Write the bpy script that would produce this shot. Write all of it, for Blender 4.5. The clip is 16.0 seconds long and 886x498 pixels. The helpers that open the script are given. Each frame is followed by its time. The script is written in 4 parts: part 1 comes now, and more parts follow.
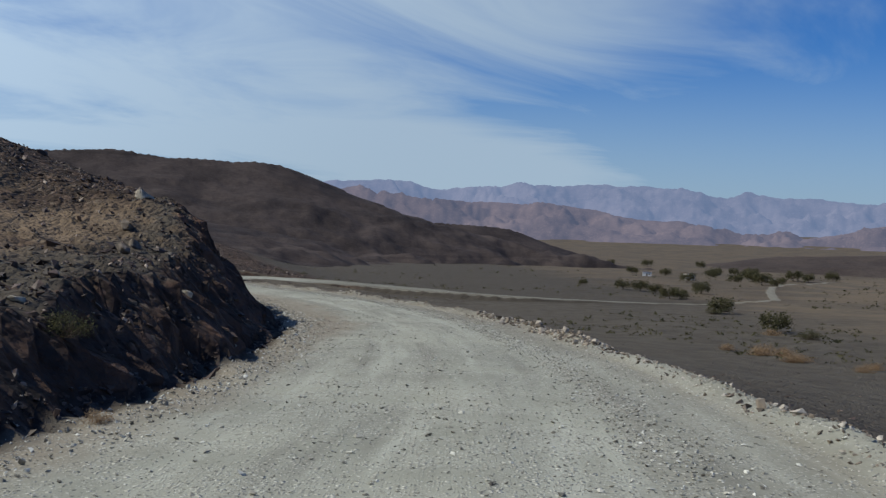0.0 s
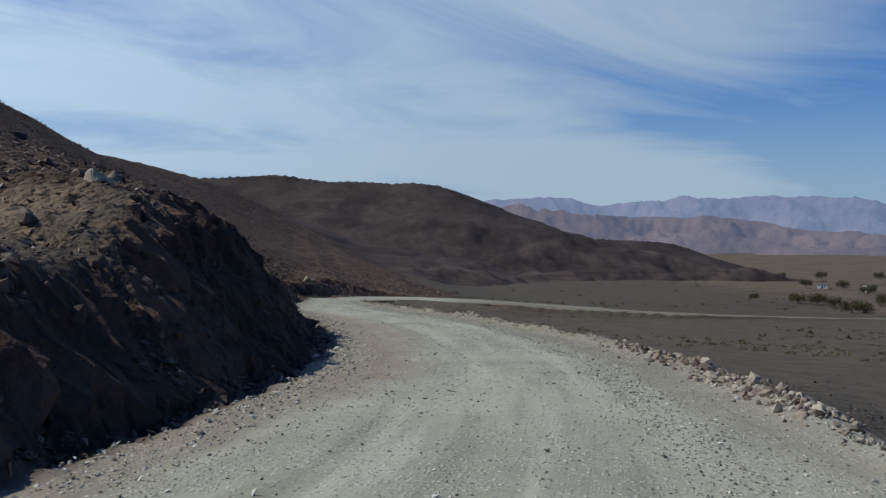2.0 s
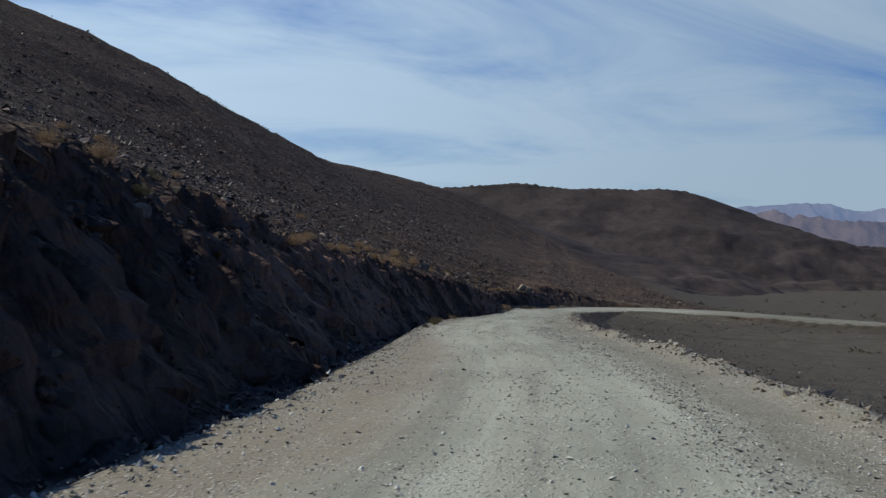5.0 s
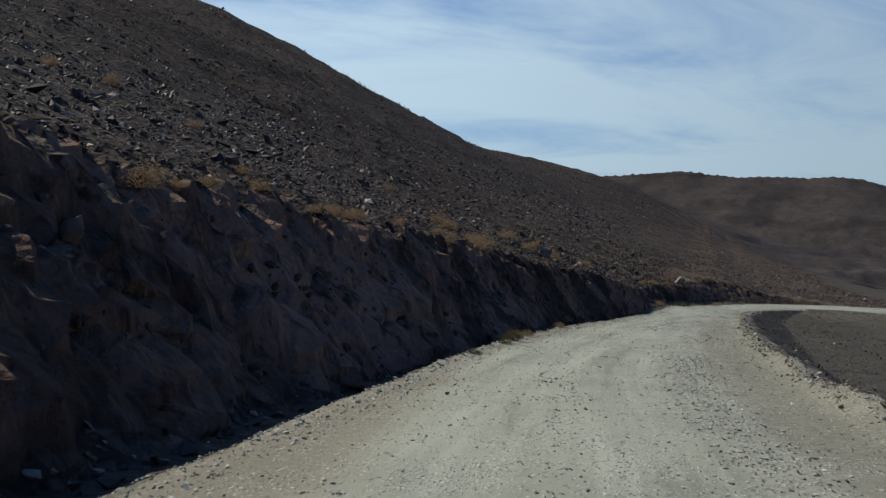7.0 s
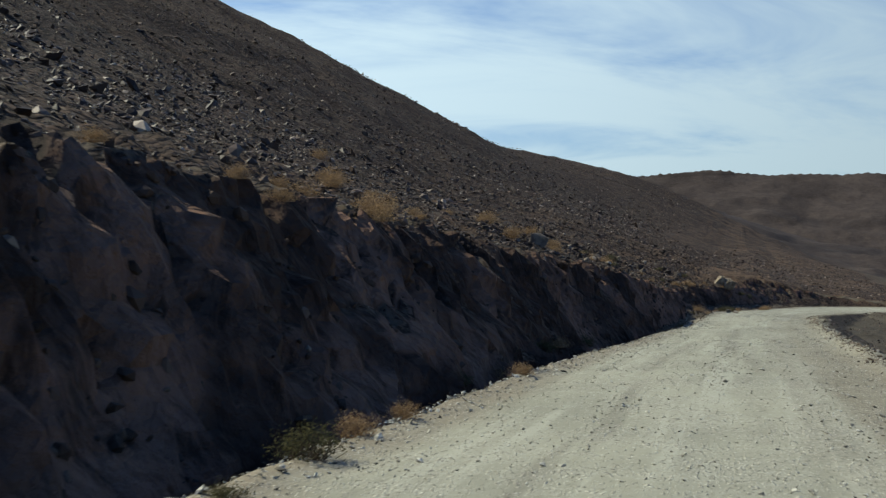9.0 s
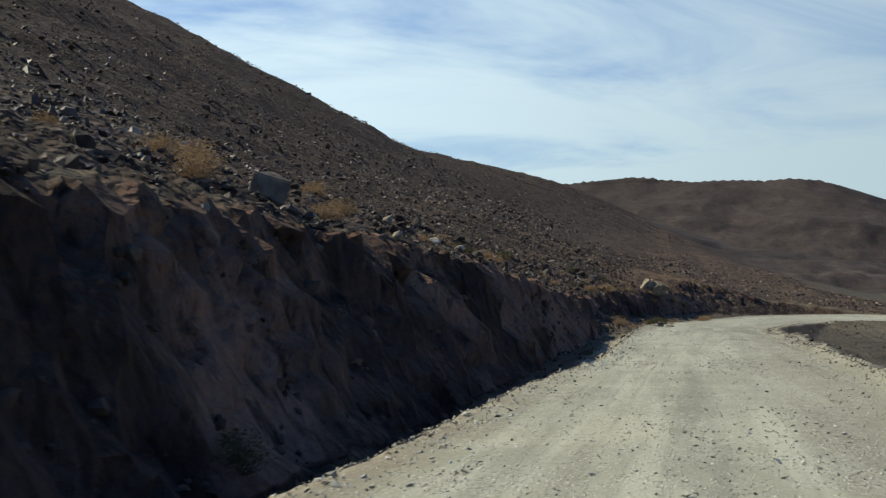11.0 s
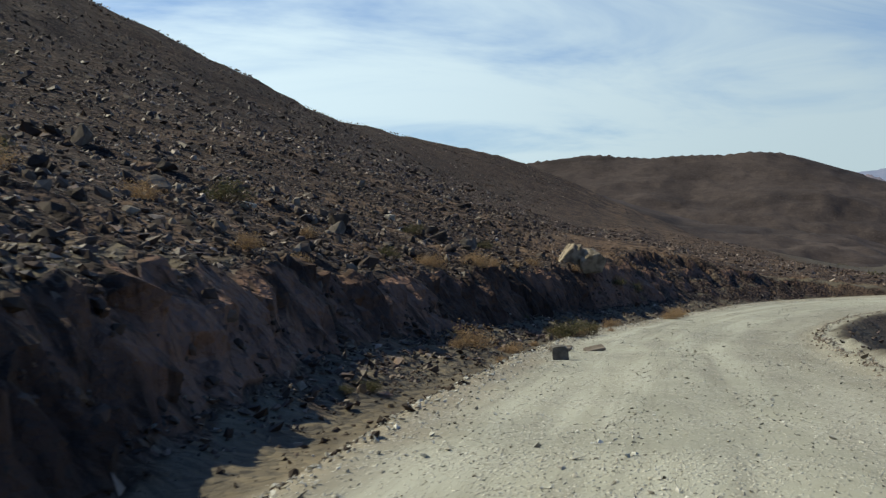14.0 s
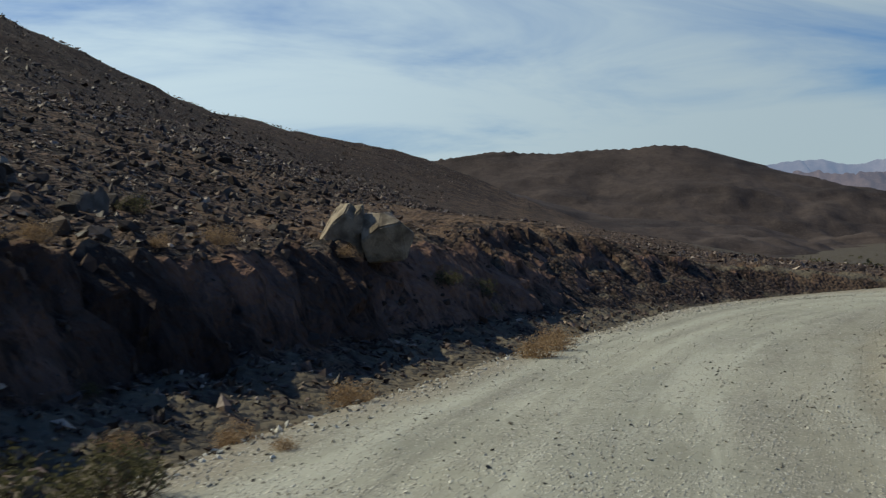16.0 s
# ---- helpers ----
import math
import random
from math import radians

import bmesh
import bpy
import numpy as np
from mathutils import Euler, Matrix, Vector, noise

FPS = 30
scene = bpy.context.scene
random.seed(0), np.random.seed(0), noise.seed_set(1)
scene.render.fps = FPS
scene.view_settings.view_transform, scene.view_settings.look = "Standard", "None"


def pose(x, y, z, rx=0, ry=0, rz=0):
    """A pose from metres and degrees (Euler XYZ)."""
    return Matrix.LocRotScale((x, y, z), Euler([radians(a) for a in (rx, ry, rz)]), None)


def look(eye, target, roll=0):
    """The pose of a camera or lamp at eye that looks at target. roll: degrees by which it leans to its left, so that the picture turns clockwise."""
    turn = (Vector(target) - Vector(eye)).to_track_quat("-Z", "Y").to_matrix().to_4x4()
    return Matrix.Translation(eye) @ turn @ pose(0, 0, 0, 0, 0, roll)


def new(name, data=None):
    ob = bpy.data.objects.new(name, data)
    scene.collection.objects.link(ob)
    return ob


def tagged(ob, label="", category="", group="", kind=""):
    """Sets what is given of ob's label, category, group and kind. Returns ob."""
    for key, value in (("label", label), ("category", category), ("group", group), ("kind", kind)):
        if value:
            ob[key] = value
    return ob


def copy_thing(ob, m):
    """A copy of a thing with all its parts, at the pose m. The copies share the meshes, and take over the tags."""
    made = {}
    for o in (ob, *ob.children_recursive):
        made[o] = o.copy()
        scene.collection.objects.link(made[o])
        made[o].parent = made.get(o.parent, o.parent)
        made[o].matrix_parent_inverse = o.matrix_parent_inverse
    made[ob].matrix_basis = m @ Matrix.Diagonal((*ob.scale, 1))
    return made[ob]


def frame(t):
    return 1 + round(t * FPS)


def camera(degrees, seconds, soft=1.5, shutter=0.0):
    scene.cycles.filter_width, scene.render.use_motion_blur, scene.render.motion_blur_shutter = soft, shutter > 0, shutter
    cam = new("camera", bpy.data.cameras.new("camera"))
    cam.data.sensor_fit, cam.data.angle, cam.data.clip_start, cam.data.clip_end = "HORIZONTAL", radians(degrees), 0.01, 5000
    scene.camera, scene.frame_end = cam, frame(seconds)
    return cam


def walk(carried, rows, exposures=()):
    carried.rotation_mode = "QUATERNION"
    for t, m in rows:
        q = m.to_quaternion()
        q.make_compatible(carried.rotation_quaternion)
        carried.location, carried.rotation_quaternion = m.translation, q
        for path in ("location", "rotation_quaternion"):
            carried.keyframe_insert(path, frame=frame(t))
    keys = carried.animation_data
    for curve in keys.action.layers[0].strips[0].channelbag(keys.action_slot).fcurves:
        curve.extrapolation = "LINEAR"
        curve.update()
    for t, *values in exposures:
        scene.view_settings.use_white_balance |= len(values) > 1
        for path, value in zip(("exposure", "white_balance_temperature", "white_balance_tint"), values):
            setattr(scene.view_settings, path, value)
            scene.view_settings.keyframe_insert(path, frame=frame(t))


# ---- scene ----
cam = camera(42.0, 16.0, soft=1.3, shutter=0.12)
# seconds, x, y, z, yaw to the left, pitch up, roll (metres and degrees)
PATH = [
    (0, 0.022, 0.003, 1.608, 0.214, -1.490, 1.799),
    (0.5, 0.462, 3.287, 1.458, 3.158, -1.378, 1.406),
    (1, 0.813, 6.645, 1.308, 5.356, -1.481, 1.149),
    (1.5, 1.027, 10.357, 1.022, 6.354, -1.21, 1.2),
    (2, 1.184, 14.093, 0.840, 8.256, -0.704, 0.269),
    (2.5, 1.245, 18.254, 0.623, 10.062, -0.543, -0.687),
    (3, 1.260, 22.368, 0.374, 12.298, -0.330, -1.408),
    (3.5, 0.881, 26.542, 0.201, 13.932, -0.131, -1.340),
    (4, 0.567, 31.159, -0.012, 16.235, -0.362, -0.4),
    (4.5, 0.043, 35.992, -0.218, 18.192, -0.475, -0.078),
    (5, -0.869, 41.605, -0.469, 20.459, -0.239, -0.115),
    (7.3, -8.035, 68.062, -1.473, 30.064, -0.078, -1.110),
    (7.5, -8.807, 70.289, -1.617, 30.623, 0.430, -2.172),
    (8, -10.709, 75.768, -1.884, 31.090, -0.063, -2.089),
    (8.5, -12.900, 81.683, -2.247, 30.455, -0.065, -1.879),
    (9, -15.218, 88.108, -2.418, 29.826, -0.380, -0.9),
    (9.5, -17.685, 94.878, -2.726, 28.777, -0.177, -0.770),
    (9.7, -18.523, 97.465, -2.934, 28.509, 0.181, -1.323),
    (11.8, -26.905, 129.240, -4.598, 24.914, 0.031, -1.966),
    (12, -27.606, 132.274, -4.775, 24.887, 0.071, -2.485),
    (12.5, -29.670, 140.474, -5.138, 24.990, -0.570, -2.816),
    (13, -31.623, 148.811, -5.762, 25.035, -0.399, -2.900),
    (13.5, -33.918, 157.016, -5.964, 24.862, -0.529, -3.151),
    (14, -35.819, 164.570, -6.321, 24.324, -0.524, -3.361),
    (14.5, -37.355, 171.873, -6.727, 23.412, -0.365, -3.390),
    (15, -38.844, 179.310, -7.012, 22.728, -0.492, -3.595),
    (15.5, -40.521, 186.871, -7.440, 21.867, -0.807, -4.25),
    (16, -41.927, 194.477, -7.969, 19.880, -0.737, -4.741),
]


def eye_pose(x, y, z, yaw, pitch, roll):
    a, b = radians(yaw), radians(pitch)
    ahead = Vector((-math.sin(a) * math.cos(b), math.cos(a) * math.cos(b), math.sin(b)))
    eye = Vector((x, y, z))
    return look(eye, eye + ahead * 2, roll)


walk(cam, [(t, eye_pose(*p)) for t, *p in PATH],
     [(0, -0.1, 6150, 4), (5.0, -0.2, 6150, 3), (7.5, -0.05, 6500, -2), (9.0, 0.2, 6800, -4), (12.0, 0.3, 7050, -2), (14.5, 0.32, 7100, -2), (15.5, 0.22, 7050, -2), (16.0, -0.05, 6950, -2)])

# ---- light ----
SUN_AZ, SUN_EL = radians(93), radians(43.5)      # azimuth to the left of +y, elevation
to_sun = Vector((-math.sin(SUN_AZ) * math.cos(SUN_EL), math.cos(SUN_AZ) * math.cos(SUN_EL), math.sin(SUN_EL)))
sun = new("sun", bpy.data.lights.new("sun", "SUN"))
sun.data.energy, sun.data.angle, sun.data.color = 4.35, radians(0.55), (1.0, 0.92, 0.80)
sun.matrix_world = look((0, 0, 50), Vector((0, 0, 50)) - to_sun)

world = bpy.data.worlds.new("sky")
scene.world = world
world.use_nodes = True


class Nodes:
    """A small writer of node trees."""

    def __init__(self, tree):
        self.tree = tree
        tree.nodes.clear()

    def add(self, kind, inputs=(), **props):
        n = self.tree.nodes.new(kind)
        for k, v in props.items():
            setattr(n, k, v)
        for k, v in dict(inputs).items():
            self.plug(n.inputs[k], v)
        return n

    def plug(self, socket, v):
        if isinstance(v, bpy.types.NodeSocket):
            self.tree.links.new(v, socket)
        else:
            socket.default_value = v

    def math(self, op, a, b=0.0, clamp=False):
        n = self.add("ShaderNodeMath", {0: a, 1: b}, operation=op, use_clamp=clamp)
        return n.outputs[0]

    def mix(self, fac, a, b):
        n = self.add("ShaderNodeMix", data_type="RGBA")
        for k, v in ((0, fac), (6, a), (7, b)):
            if isinstance(v, tuple):
                v = (*v[:3], 1.0)
            self.plug(n.inputs[k], v)
        return n.outputs[2]

    def ramp(self, v, lo, hi, to0=0.0, to1=1.0, smooth=True):
        n = self.add("ShaderNodeMapRange", {0: v, 1: lo, 2: hi, 3: to0, 4: to1}, interpolation_type="SMOOTHSTEP" if smooth else "LINEAR")
        return n.outputs[0]

    def noise(self, vec, scale, detail=4.0, rough=0.55, dist=0.0):
        n = self.add("ShaderNodeTexNoise", {"Vector": vec, "Scale": scale, "Detail": detail, "Roughness": rough, "Distortion": dist})
        return n.outputs[0]

    def voronoi(self, vec, scale, out=0, feature="F1"):
        n = self.add("ShaderNodeTexVoronoi", {"Vector": vec, "Scale": scale}, feature=feature)
        return n.outputs[out]


def build_sky():
    g = Nodes(world.node_tree)
    sky = g.add("ShaderNodeTexSky", sky_type="NISHITA", sun_disc=False)
    sky.sun_elevation, sky.sun_rotation = SUN_EL, -SUN_AZ
    sky.air_density, sky.dust_density, sky.ozone_density, sky.altitude = 1.0, 1.2, 1.5, 900
    way = g.add("ShaderNodeTexCoord").outputs["Generated"]
    xyz = g.add("ShaderNodeSeparateXYZ", {0: way})
    up = g.math("MAXIMUM", xyz.outputs[2], 0.02)
    # thin high cloud on a flat layer, drawn out in streaks
    flat = g.math("ADD", up, 0.06)
    cx, cy = g.math("DIVIDE", xyz.outputs[0], flat), g.math("DIVIDE", xyz.outputs[1], flat)
    vec = g.add("ShaderNodeCombineXYZ", {0: cx, 1: cy, 2: 0.0}).outputs[0]
    turned = g.add("ShaderNodeMapping", {"Vector": vec, "Rotation": (0, 0, radians(CLOUD_TURN))}).outputs[0]
    streak = g.add("ShaderNodeMapping", {"Vector": turned, "Location": CLOUD_AT, "Scale": (0.075, 0.24, 1.0)}).outputs[0]
    big = g.noise(streak, 1.0, 2.0, 0.5, 0.3)
    soft = g.add("ShaderNodeMapping", {"Vector": turned, "Location": (2.0, 0.7, 0.0), "Scale": (0.16, 0.27, 1.0)}).outputs[0]
    fine = g.noise(soft, 2.6, 6.0, 0.6, 0.9)
    veil = g.math("ADD", g.math("MULTIPLY", big, 0.70), g.math("MULTIPLY", fine, 0.30))
    across = g.add("ShaderNodeSeparateXYZ", {0: turned}).outputs[1]
    veil = g.math("ADD", veil, g.ramp(across, -3.0, 3.0, -0.06, 0.10, False))
    veil = g.math("ADD", veil, g.ramp(xyz.outputs[0], -0.02, 0.34, 0.02, -0.075))      # clearer towards the east
    thin = g.ramp(up, 0.25, 0.6, 1.0, 0.12)                      # the veil thins out overhead
    cover = g.math("MULTIPLY", g.math("MULTIPLY", g.ramp(veil, 0.42, 0.60), thin), 0.88)
    low = g.ramp(up, 0.0, 0.17, 0.62, 0.0)
    cover = g.math("MAXIMUM", cover, low)
    # cloud shines more towards the sun
    dot = g.add("ShaderNodeVectorMath", {0: way, 1: tuple(to_sun)}, operation="DOT_PRODUCT").outputs["Value"]
    shine = g.ramp(dot, 0.0, 0.6, 0.82, 1.25)
    cloud = g.add("ShaderNodeMix", data_type="RGBA", blend_type="MULTIPLY")
    g.plug(cloud.inputs[0], 1.0)
    g.plug(cloud.inputs[6], (6.35, 7.55, 9.05, 1.0))
    g.plug(cloud.inputs[7], g.add("ShaderNodeCombineColor", {0: shine, 1: shine, 2: shine}).outputs[0])
    deep = g.add("ShaderNodeMix", data_type="RGBA", blend_type="MULTIPLY")
    g.plug(deep.inputs[0], 1.0)
    g.plug(deep.inputs[6], sky.outputs[0])
    g.plug(deep.inputs[7], (0.27, 0.58, 1.12, 1.0))
    col = g.mix(cover, deep.outputs[2], cloud.outputs[2])
    bg = g.add("ShaderNodeBackground", {0: col, 1: 0.085})
    out = g.add("ShaderNodeOutputWorld")
    g.tree.links.new(bg.outputs[0], out.inputs[0])


CLOUD_AT, CLOUD_TURN = (0.3, 1.2, 0.0), -65.0
build_sky()

# ---- shape of the land ----
COS, SIN = math.cos(radians(15.5)), math.sin(radians(15.5))     # the line of the hillside's foot
rng = np.random.default_rng(7)


def lattice_noise(x, y, seed):
    """Smooth noise from -1 to 1 on a unit lattice."""
    xi, yi = np.floor(x), np.floor(y)
    fx, fy = x - xi, y - yi
    sx, sy = fx * fx * fx * (fx * (fx * 6 - 15) + 10), fy * fy * fy * (fy * (fy * 6 - 15) + 10)

    def corner(dx, dy):
        h = np.sin((xi + dx) * 127.1 + (yi + dy) * 311.7 + seed * 74.7) * 43758.5453
        a = (h - np.floor(h)) * 2 * np.pi
        return np.cos(a) * (fx - dx) + np.sin(a) * (fy - dy)

    a = corner(0, 0) * (1 - sx) + corner(1, 0) * sx
    b = corner(0, 1) * (1 - sx) + corner(1, 1) * sx
    return (a * (1 - sy) + b * sy) * 1.5


def fbm(x, y, size, octaves=4, seed=1, gain=0.5):
    out, amp = np.zeros_like(x), 1.0
    for k in range(octaves):
        out += amp * lattice_noise(x / size + 17.3 * k, y / size - 9.1 * k, seed + k)
        size, amp = size / 2.07, amp * gain
    return out


def smooth(x, a, b):
    t = np.clip((x - a) / (b - a), 0, 1)
    return t * t * (3 - 2 * t)


def spline(points, step):
    """A smooth line through control points, sampled about every step metres."""
    p = np.array(points, float)
    p = np.vstack([2 * p[0] - p[1], p, 2 * p[-1] - p[-2]])
    out = []
    for a, b, c, d in zip(p[:-3], p[1:-2], p[2:-1], p[3:]):
        n = max(2, int(np.linalg.norm(c[:2] - b[:2]) / step))
        t = np.linspace(0, 1, n, endpoint=False)[:, None]
        out.append(0.5 * (2 * b + (c - a) * t + (2 * a - 5 * b + 4 * c - d) * t**2 + (3 * b - a - 3 * c + d) * t**3))
    out.append(p[-2][None])
    return np.vstack(out)


# centre line of the road: x, y, z
ROAD = spline([
    (-8.5, -60, 2.2), (-3.0, -25, 1.1), (-0.4, 0, 0.0), (0.4, 10, -0.57), (0.75, 20, -1.08), (0.3, 30, -1.57), (-1.0, 41, -2.05),
    (-4.3, 56, -2.65), (-9.2, 71, -3.25), (-15.7, 88, -4.05), (-23.0, 113, -5.3), (-28.0, 132, -6.4), (-34.3, 157, -7.6),
    (-39.2, 179, -8.65), (-43.4, 197, -9.75), (-45.6, 213, -10.6), (-45.3, 229, -11.3), (-42.6, 243, -12.0), (-36, 251.5, -12.6), (-21, 254, -13.2),
    (1, 249, -14.0), (25, 249, -14.8), (57, 264, -16.0), (88, 312, -17.9), (112, 400, -20.5), (150, 520, -24), (230, 700, -30)], 0.5)
# foot of the hillside: follows the road, then runs straight on where the road swings away
cut = int(np.argmin(np.abs(ROAD[:, 1] - 205) + 1000 * (ROAD[:, 0] > -30)))
far_foot = np.array([[ROAD[cut, 0] - 0.267 * d, ROAD[cut, 1] + 0.964 * d, -9.9 + 1.6 * smooth(np.array(d), 5, 45)] for d in (*range(1, 420), *range(420, 1200, 5))])
back_foot = np.array([[ROAD[0, 0] - 0.17 * d, ROAD[0, 1] - 0.985 * d, 2.2] for d in range(600, 0, -10)])
FOOT = np.vstack([back_foot, ROAD[:cut + 1], far_foot])


def along(line, x, y):
    """Signed distance to a line (to its left is positive), and its height and length there."""
    d = np.diff(line[:, :2], axis=0)
    normal = np.vstack([d, d[-1:]])
    normal = np.stack([-normal[:, 1], normal[:, 0]], 1) / np.maximum(np.linalg.norm(normal, axis=1), 1e-6)[:, None]
    length = np.concatenate([[0], np.cumsum(np.linalg.norm(d, axis=1))])
    shape = x.shape
    x, y = x.ravel(), y.ravel()
    u, z, s = np.empty_like(x), np.empty_like(x), np.empty_like(x)
    few = np.arange(0, len(line), 6)
    px, py = line[few, 0].astype(np.float32), line[few, 1].astype(np.float32)
    near = np.arange(-6, 7)
    for k in range(0, len(x), 20000):
        q = slice(k, k + 20000)
        qx, qy = x[q].astype(np.float32), y[q].astype(np.float32)
        dx, dy = qx[:, None] - px, qy[:, None] - py
        i = few[np.argmin(dx * dx + dy * dy, axis=1)]
        j = np.clip(i[:, None] + near, 0, len(line) - 1)
        dx, dy = x[q][:, None] - line[j, 0], y[q][:, None] - line[j, 1]
        i = j[np.arange(len(i)), np.argmin(dx * dx + dy * dy, axis=1)]
        ox, oy = x[q] - line[i, 0], y[q] - line[i, 1]
        side = ox * normal[i, 0] + oy * normal[i, 1]
        ahead = ox * normal[i, 1] - oy * normal[i, 0]
        dist = np.hypot(ox, oy)
        u[q] = np.where(np.abs(ahead) < 1.0, side, np.sign(side) * dist)
        s[q] = length[i] + np.clip(ahead, -1, 1)
        z[q] = np.interp(s[q], length, line[:, 2])
    return u.reshape(shape), z.reshape(shape), s.reshape(shape)


BEND = float(along(ROAD, np.array([-42.6]), np.array([243.0]))[2][0])
# swells and hollows of the hillside: x, y, width, height
KNOLLS = [(-209, 544, 61, 1.0), (-175, 432, 47, -2.6), (-173, 342, 52, 0.5), (-265, 456, 64, -1.3), (-341, 557, 103, -10.4), (-218, 309, 46, 5.4),
          (-194, 638, 78, 4.2), (-222, 687, 64, 15.2), (-150, 497, 50, 2.1), (-183.5, 570, 44.7, 7.8), (-89, 549, 57, 1.8), (-85, 476, 49, 1.6)]
HILL_V = [0, 4, 8, 12, 17, 28, 40, 60, 93, 160, 260, 360, 460, 600]
HILL_H = [0.5, 1.9, 3.7, 5.4, 7.3, 11.8, 17.0, 27.5, 46.0, 75.5, 132.0, 183.0, 222.0, 245.0]


def road_edge(y):
    """How far the roadway reaches towards the cut; a shallow ditch lies beyond."""
    return np.interp(y, [-60, 40, 62, 84, 100, 138, 150, 160, 168, 178, 200, 212, 226, 242], [4.8, 4.8, 4.7, 3.8, 3.9, 3.5, 2.6, 2.75, 3.1, 3.5, 3.9, 3.5, 3.4, 4.3])


def outer_edge(y):
    """How far the roadway reaches towards the valley, as far as its windrow of stones."""
    return np.interp(y, [-20, 14, 22, 29, 40, 46, 55, 65, 76, 90, 110, 140, 175, 205], [4.05, 3.95, 3.7, 3.55, 3.75, 3.7, 3.4, 3.35, 3.6, 4.05, 4.2, 4.5, 4.6, 4.4])


def land(x, y, detail=True):
    """Height of the ground, and the signed distances from the road's and the hillside's line."""
    u, zr, s = along(ROAD, x, y)
    v, zf, _ = along(FOOT, x, y)
    u = u * (1 + 1.1 * smooth(s, BEND, BEND + 40) + 0.9 * smooth(s, BEND + 50, BEND + 130))          # beyond the bend it is a narrower track
    rough = fbm(x, y, 9.0, 5, 3)
    big = fbm(x, y, 60.0, 3, 11)
    # untouched hillside and valley
    tall = np.interp(v, HILL_V, HILL_H)
    ahead = COS * (y - 205) - SIN * (x + 44)
    tall = tall - np.maximum(tall - 8, 0) * 0.72 * smooth(ahead, 400, 980)
    tall = tall - np.clip(v, 0, 8) / 8 * (1.3 * smooth(y, 148, 178) + 1.1 * (1 - smooth(y, 22, 36)))
    up = zf + tall + np.clip(v, 0, 60) / 60 * (1.2 * big + 0.5 * rough) * (0.4 + np.clip(v, 0, 150) / 60)
    # the hill ends in a nose: a bench that falls away to the south
    bench = zf + np.interp(y, [-20, 4, 12, 20, 27, 32, 36, 39, 44], [0.3, 0.7, 1.05, 1.5, 1.95, 2.45, 3.15, 3.9, 4.2])
    bench = bench + 0.10 * (v - 8.2) + 0.5 * np.maximum(v - 13.5, 0) * smooth(y, 18, 36) + 0.28 * rough
    nose = 1 - smooth(y, 36, 48)
    up = up * (1 - nose) + np.minimum(up + 1.2, bench) * nose
    far = np.hypot(x, y)
    valley = np.interp(far, [0, 60, 1300, 1700, 2600, 3900, 9000], [-8, -9.8, -47, -50, -40, -20, -20])
    valley = valley + 0.25 * rough * smooth(far, 20, 120) + 1.2 * big * smooth(far, 150, 500)
    down = zf + np.interp(-v, [0, 4, 8, 20, 60], [0.5, -0.8, -2.2, -3.8, -6.5])
    t = smooth(-v, 8, 70)
    z = np.where(v > 0, up, down * (1 - t) + valley * t)
    stands = smooth(v + 90 * smooth(ahead, 100, 220), 5, 40)
    for hx, hy, wide, high in KNOLLS:
        z = z + high * np.exp(-((x - hx) ** 2 + (y - hy) ** 2) / wide ** 2) * stands
    # the cut on the uphill side and the fill on the downhill side
    wob = fbm(x, y, 5.0, 3, 21)
    ledge = fbm(x, y, 1.3, 4, 31, 0.6)
    verge = np.interp(y, [-60, 20, 42, 70, 92, 140, 158, 174, 190, 225, 240], [4.8, 4.8, 5.3, 5.3, 4.5, 4.5, 4.4, 4.4, 4.5, 4.5, 4.5])
    apron = np.interp(y, [168, 184, 228, 242], [0, 2.2, 2.2, 0.8])
    slant = np.interp(y, [-60, 20, 27, 33, 38, 46, 70, 95, 140, 152, 170, 177, 186, 196, 203, 224, 236], [0.6, 0.95, 1.12, 1.2, 1.27, 1.2, 1.12, 1.35, 1.42, 1.8, 1.8, 1.4, 1.3, 1.3, 1.5, 1.5, 0.7])
    rise = u - verge - 0.4 * wob * (1 - 0.5 * smooth(y, 150, 180)) - 0.3 * np.maximum(ledge, -0.3) * smooth(u, verge, verge + 0.8)
    steep = slant * (1 + 0.16 * ledge)
    cutface = zr - 0.3 - 0.22 * smooth(y, 70, 95) * (1 - smooth(y, 148, 162)) + 0.22 * smooth(y, 150, 170) + np.where(rise > 0, np.minimum(rise, apron) * 0.33 + np.maximum(rise - apron, 0) * steep, 0)
    near = np.abs(u) < 60
    z = np.where(near & (u > 0), np.minimum(z, cutface), z)
    rim = outer_edge(y)
    fill = zr - 0.1 + np.minimum(0, (u + rim + 0.5 + 0.3 * wob)) * 0.62
    z = np.where(near & (u <= 0), np.maximum(z, fill), z)
    # the bed of the road with its windrow of loose stones on the outer edge
    bed = zr - 0.018 * np.abs(u) + 0.08 * u * smooth(y, 150, 185) * (y < 260) * (x < 0) + 0.015 * fbm(x, y, 1.6, 3, 41) + 0.03 * fbm(x, y, 7.0, 2, 43)
    for w in (-2.4, -0.7, 1.2, 2.9):
        bed -= 0.012 * np.exp(-((u - w - 0.3 * lattice_noise(s / 14, 0 * s, 5)) / 0.3) ** 2)
    bed = bed + (0.15 + 0.12 * wob) * np.exp(-((u + rim + 0.12 * wob) / 0.24) ** 2) * smooth(far, 0, 8)
    brim = road_edge(y) + 0.05 * wob
